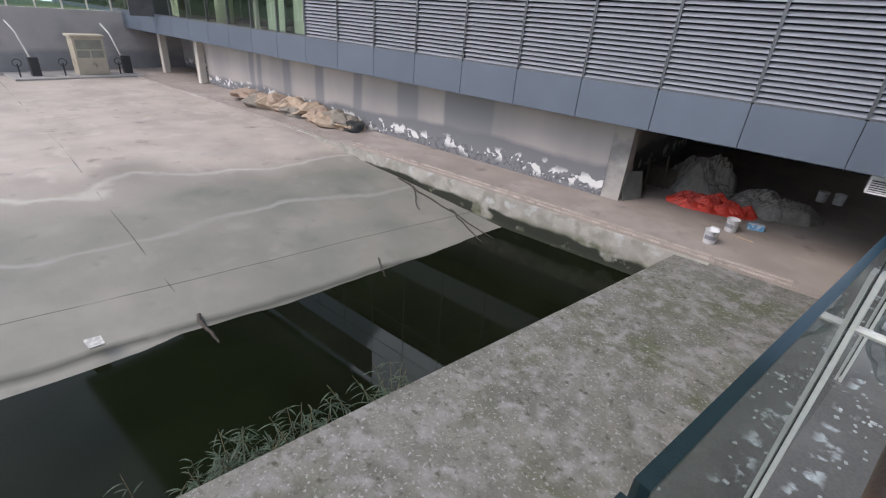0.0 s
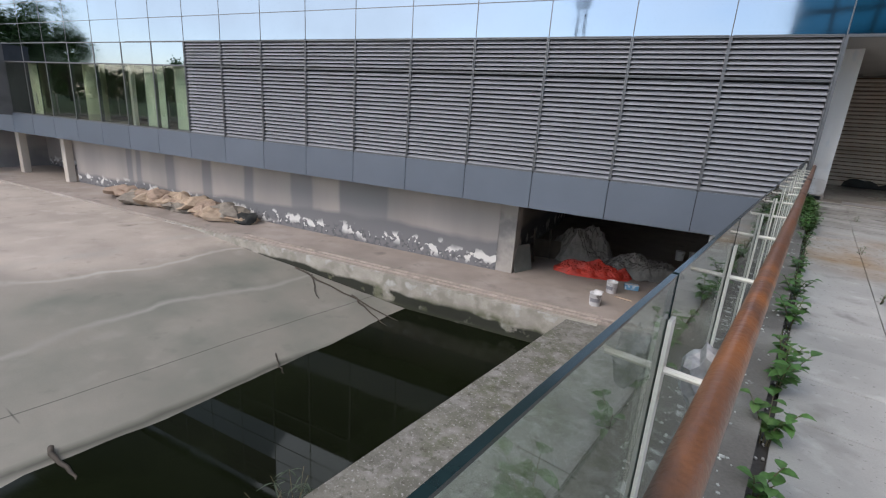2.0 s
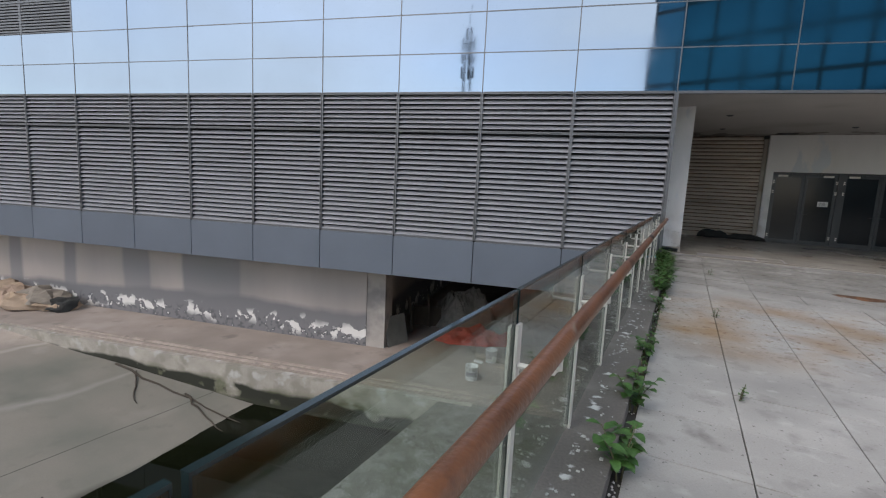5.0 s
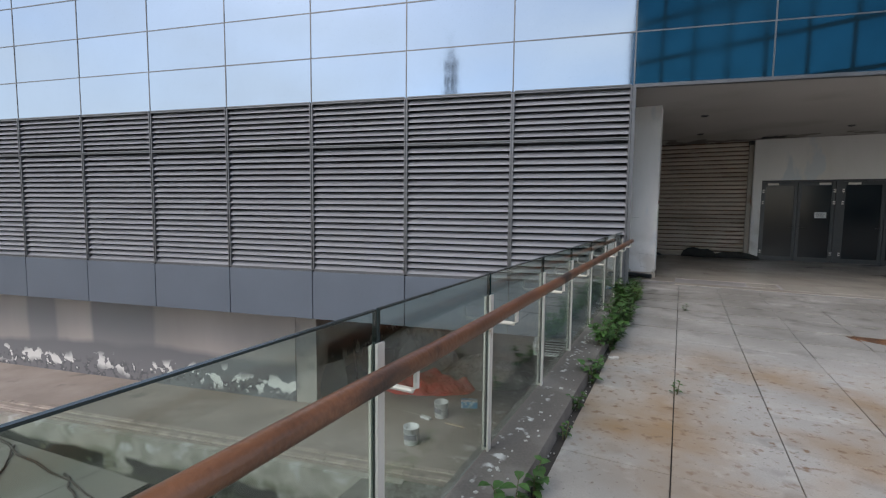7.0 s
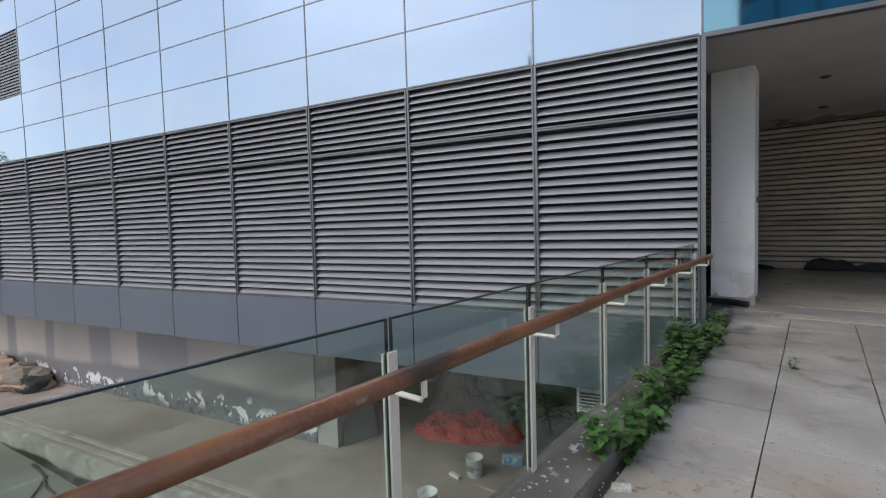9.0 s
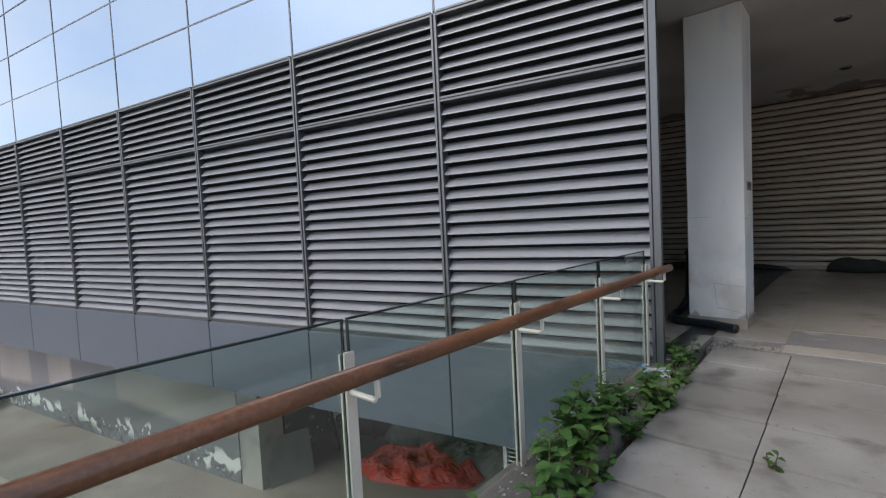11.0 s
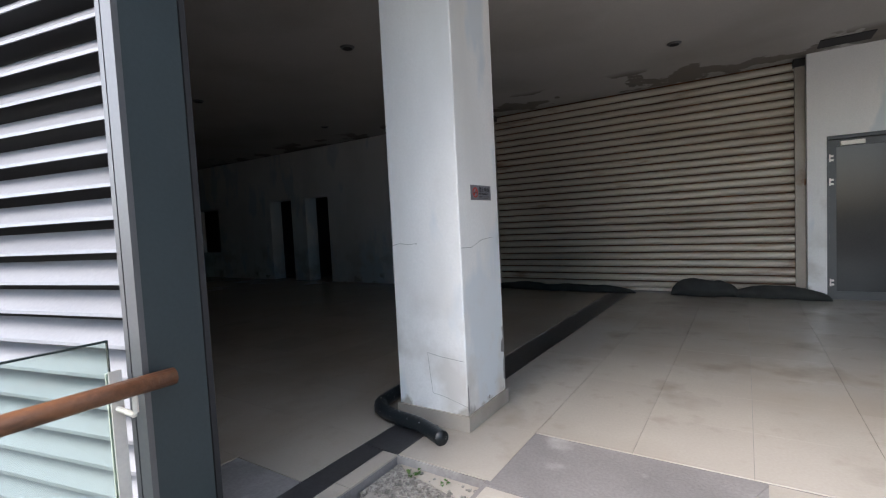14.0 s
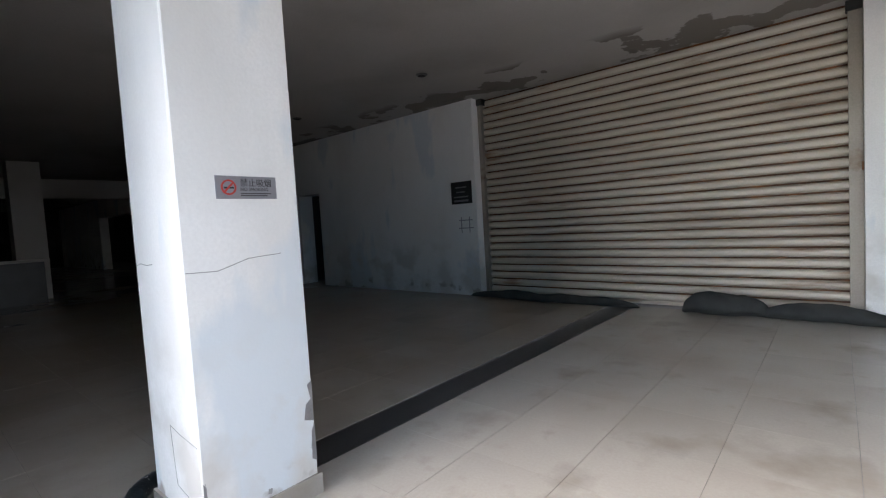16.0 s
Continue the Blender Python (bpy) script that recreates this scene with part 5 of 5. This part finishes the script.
# ---- trees beyond, seen over the wall and mirrored in the glass ----
def tree(seed, h):
    rnd = random.Random(seed)
    t = thing("tree", "leafy green tree beyond the courtyard wall", "tree", group="trees beyond the wall")
    bm, cr = bmesh.new(), bmesh.new()
    tube(bm, [(0, 0, -0.2), (0.1, 0.05, h * 0.2), (0.05, 0.15, h * 0.45), (0.2, 0.1, h * 0.75)], [0.28, 0.22, 0.16, 0.06], 8)
    for k in range(11):
        a, z0 = rnd.uniform(0, math.tau), h * rnd.uniform(0.25, 0.6)
        ln = h * rnd.uniform(0.22, 0.4)
        tip = Vector((ln * math.cos(a), ln * math.sin(a), z0 + ln * rnd.uniform(0.3, 1.0)))
        tube(bm, [(0.05, 0.1, z0), tip * 0.5 + Vector((0, 0, z0 * 0.5)), tip], [0.09, 0.06, 0.02], 6)
        for c in range(5):
            o = tip + Vector((rnd.gauss(0, 1), rnd.gauss(0, 1), rnd.gauss(0, 0.7))) * h * 0.075
            for _ in range(75):
                p = o + Vector((rnd.gauss(0, 1), rnd.gauss(0, 1), rnd.gauss(0, 0.8))) * h * 0.05
                d = Vector((rnd.gauss(0, 1), rnd.gauss(0, 1), rnd.gauss(0, 1))).normalized()
                e = d.orthogonal().normalized() * 0.11
                d *= 0.2
                cr.faces.new([cr.verts.new(p + x) for x in (-d, e, d, -e)])
    part("trunk", bm, M["darkwood"], t, smooth=True)
    part("crown", cr, M["leaf"], t)
    return t


ta, tb = tree(5, 11), tree(6, 8.5)
ta.matrix_world, tb.matrix_world = pose(-64, -13, -0.1), pose(-57, -11, -0.1)
for k, (x, y) in enumerate(((-70, -9), (-92, -30), (-118, -36), (-84, -44))):
    copy_thing((ta, tb)[k % 2], pose(x, y, -0.1, 0, 0, 70 * k))

woods = random.Random(77)
bm = bmesh.new()
for k in range(420):
    a = radians(140 + 125 * k / 420 + woods.uniform(-0.4, 0.4))
    r = 135 + woods.uniform(-14, 22)
    c, h = Vector((-20 + r * math.cos(a), -20 + r * math.sin(a), 0)), woods.uniform(4.5, 8.5)
    for _ in range(70):
        p = c + Vector((woods.gauss(0, 1.7), woods.gauss(0, 1.7), h * woods.random() ** 0.7 + woods.gauss(0, 0.3)))
        d = Vector((woods.gauss(0, 1), woods.gauss(0, 1), woods.gauss(0, 1))).normalized()
        e = d.orthogonal().normalized() * 0.45
        d *= 0.7
        bm.faces.new([bm.verts.new(p + x) for x in (-d, e, d, -e)])
solid("far_woods", bm, M["leaf"], "hazy green line of trees round the horizon", "woods", kind="stuff")

# neighbouring glass block and mast behind the walker, mirrored in the facade
blk = thing("office_block", "blue glass office block across the terrace", "building", pose(5, -46, -3.6, 0, 0, 28))
part("wall", cube(0, 46, -16, 0, 0, 34), M["plate"], blk)
for i in range(15):
    for r in range(8):
        part("window", cube(0.3 + 3 * i, 3.0 + 3 * i, 0.0, 0.05, 1 + 4 * r, 4.6 + 4 * r), M["blockglass"], blk)
part("roof", cube(-0.3, 46.3, -16.3, 0.3, 34, 34.6), M["plate"], blk)
mast = thing("radio_mast", "distant lattice radio mast above the roofs", "mast", pose(-17.5, -55, -3.6))
bm = bmesh.new()
for sx in (-1, 1):
    for sy in (-1, 1):
        tube(bm, [(sx * 0.9, sy * 0.9, 0), (sx * 0.3, sy * 0.3, 27)], 0.06, 5)
for k in range(18):
    z, w = 1.5 * k, 0.9 - 0.6 * k / 18
    for sx in (-1, 1):
        tube(bm, [(sx * w, -w, z), (sx * w, w, z + 1.5)], 0.03, 4)
        tube(bm, [(-w, sx * w, z), (w, sx * w, z + 1.5)], 0.03, 4)
part("lattice", bm, M["mullion"], mast)
for z in (20, 22, 24):
    part("antenna", boxes((-0.9, -0.7, -0.15, 0.15, z, z + 1.6), (0.7, 0.9, -0.15, 0.15, z, z + 1.6), (-0.15, 0.15, -0.9, -0.7, z, z + 1.6), (-0.7, 0.7, -0.05, 0.05, z + 0.7, z + 0.8)), M["mullion"], mast)
bm = bmesh.new()
tube(bm, [(0, 0, 27), (0, 0, 30)], 0.04, 5)
part("spike", bm, M["mullion"], mast)

# ---- pieces of floors and kerbs ----
def brick_row():
    me = mesh_from("brick", cube(-0.117, 0.117, -0.058, 0.058, -0.04, 0.0, 0.006), M["edging"])
    for row in range(2):
        for k in range(64):
            b = new("brick", me)
            b.parent = walkway
            b.location = (-17.4 + 0.24 * k + 0.12 * row, -0.92 - 0.25 * row, Z_LOW + 0.028 + random.uniform(-0.003, 0.004))
            b.rotation_euler = (random.uniform(-0.01, 0.01), 0, random.uniform(-0.012, 0.012))


walkway = bpy.data.objects["pavement.001"]
brick_row()


def slab_piece(bm, u0, u1, v0, v1, z0, z1, chamfer=0.004):
    """A slab with a chamfered upper edge."""
    c = chamfer
    lo = [bm.verts.new((u, v, z0)) for u, v in ((u0, v0), (u1, v0), (u1, v1), (u0, v1))]
    mid = [bm.verts.new((u, v, z1 - c)) for u, v in ((u0, v0), (u1, v0), (u1, v1), (u0, v1))]
    hi = [bm.verts.new((u, v, z1)) for u, v in ((u0 + c, v0 + c), (u1 - c, v0 + c), (u1 - c, v1 - c), (u0 + c, v1 - c))]
    bm.faces.new(hi)
    for i in range(4):
        j = (i + 1) % 4
        bm.faces.new((lo[i], lo[j], mid[j], mid[i])), bm.faces.new((mid[i], mid[j], hi[j], hi[i]))


def pave():
    """Stone pavers of the terrace: the near ones each a piece, those farther out joined."""
    us, vs = [0.265] + [0.895 + 0.645 * k for k in range(40)], [0.91, 0.34, -0.24, -0.81, -1.38, -2.0, -2.61, -3.2, -3.8] + [-4.45 - 0.64 * k for k in range(28)]
    far = bmesh.new()
    shared = {}
    for i, (a, b) in enumerate(zip(us, us[1:])):
        for j, (d, c) in enumerate(zip(vs, vs[1:])):
            if i < 13 and j < 22:
                key = (round(b - a, 3), round(d - c, 3))
                if key not in shared:
                    bm = bmesh.new()
                    slab_piece(bm, -(b - a) / 2 + 0.004, (b - a) / 2 - 0.0035, -(d - c) / 2 + 0.003, (d - c) / 2 - 0.003, -0.06, 0.0, 0.002)
                    shared[key] = mesh_from("paver", bm, M["paver"])
                p = new("paver", shared[key])
                p.parent = terrace
                p.location = ((a + b) / 2, (c + d) / 2, 0.078 * min(1, max(0, ((c + d) / 2 + 3) / 3.5)) + random.uniform(-0.003, 0.003))
                p.rotation_euler = (random.uniform(-0.003, 0.003), random.uniform(-0.003, 0.003), random.uniform(-0.003, 0.003))
            else:
                slab_piece(far, a + 0.004, b - 0.004, c + 0.004, d - 0.004, -0.02, 0.0)
    tagged(part("pavers", far, M["paver"], terrace), kind="stuff")


pave()


def tile_floor():
    """Polished hall tiles, with a dark granite stripe, a worn front border and a cement patch."""
    right = [0.17, 0.82] + [1.43 + 0.61 * k for k in range(17)]
    left_us = [-0.13 - 0.61 * k for k in range(59)]
    vs = [1.24, 1.94] + [2.55 + 0.61 * k for k in range(10)]
    far, shared = bmesh.new(), {}

    def lay(a, b, c, d, near):
        if not near:
            slab_piece(far, a + 0.0012, b - 0.0012, c + 0.0006, d - 0.0006, Z_IN - 0.006, Z_IN, 0.0002)
            return
        key = (round(b - a, 3), round(d - c, 3))
        if key not in shared:
            bm = bmesh.new()
            slab_piece(bm, -(b - a) / 2 + 0.0012, (b - a) / 2 - 0.0012, -(d - c) / 2 + 0.0006, (d - c) / 2 - 0.0006, -0.012, 0.0, 0.0002)
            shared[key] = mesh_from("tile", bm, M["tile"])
        p = new("tile", shared[key])
        p.parent, p.location = floor_in, ((a + b) / 2, (c + d) / 2, Z_IN + random.uniform(-0.0002, 0.0002))
    for a, b in zip(right, right[1:]):
        for c, d in zip(vs, vs[1:]):
            if c > 1.9 or a < 0.5 or a > 2.5:
                lay(a, b, c if a > 0.5 or c > 1.9 else 1.28, d, a < 6)
    for b, a in zip(left_us, left_us[1:]):
        for k in range(-14, 14):
            c, d = 1.99 + 0.61 * (k - 1), 1.99 + 0.61 * k
            if c > v_at(a, 0.32) + 0.02 and c < 8.3:
                lay(a, b, c, d, a > -5 and c > -0.5)
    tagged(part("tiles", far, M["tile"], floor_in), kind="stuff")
    part("stripe", prism([(-0.12, 1.28), (0.165, 1.28), (0.25, 8.29), (-0.03, 8.29)], Z_IN - 0.006, Z_IN + 0.003), M["stripe"], floor_in, "dark granite floor stripe")
    part("stripe", boxes((-0.128, 0.05, 0.36, 1.278, Z_IN - 0.006, Z_IN - 0.001)), M["stripe"], floor_in, "dark granite floor stripe")
    for c, d in ((0.42, 0.85), (0.855, 1.27)):
        lay(0.052, 0.17, c, d, True)
    for a, b in zip([0.82, 1.40, 1.99, 2.57, 3.18, 3.84, 4.45, 5.06, 5.67], [1.40, 1.99, 2.57, 3.18, 3.84, 4.45, 5.06, 5.67, 6.28]):
        lay(a, b, 0.935, 1.22, True)
    # cement fill where tiles are gone, and a cracked tile beside it
    part("cement_patch", prism([(0.79, 1.241), (2.22, 1.235), (2.30, 1.263), (2.21, 1.309), (2.08, 1.343), (2.03, 1.434), (2.05, 1.582), (2.02, 1.719), (2.10, 1.913), (1.85, 1.896), (1.62, 1.930), (1.50, 1.907), (1.30, 1.930), (0.80, 1.913)], Z_IN - 0.006, Z_IN - 0.002), M["cement"], floor_in, "rough grey cement patch")
    for pts in ([(2.09, 1.514), (2.32, 1.377), (2.59, 1.400), (2.60, 1.913), (2.10, 1.924)], [(2.25, 1.246), (2.59, 1.241), (2.59, 1.383), (2.34, 1.360)], [(2.06, 1.457), (2.20, 1.343), (2.31, 1.366), (2.09, 1.497)]):
        part("broken_tile", prism(pts, Z_IN - 0.008, Z_IN - 0.001), M["tile"], floor_in, "cracked cream tile piece")
    part("broken_tile", prism([(0.20, 1.265), (0.79, 1.265), (0.79, 1.10), (0.28, 1.21)][::-1], 0.02, 0.05), M["tile"], floor_in, "sunken broken tile piece")


tile_floor()
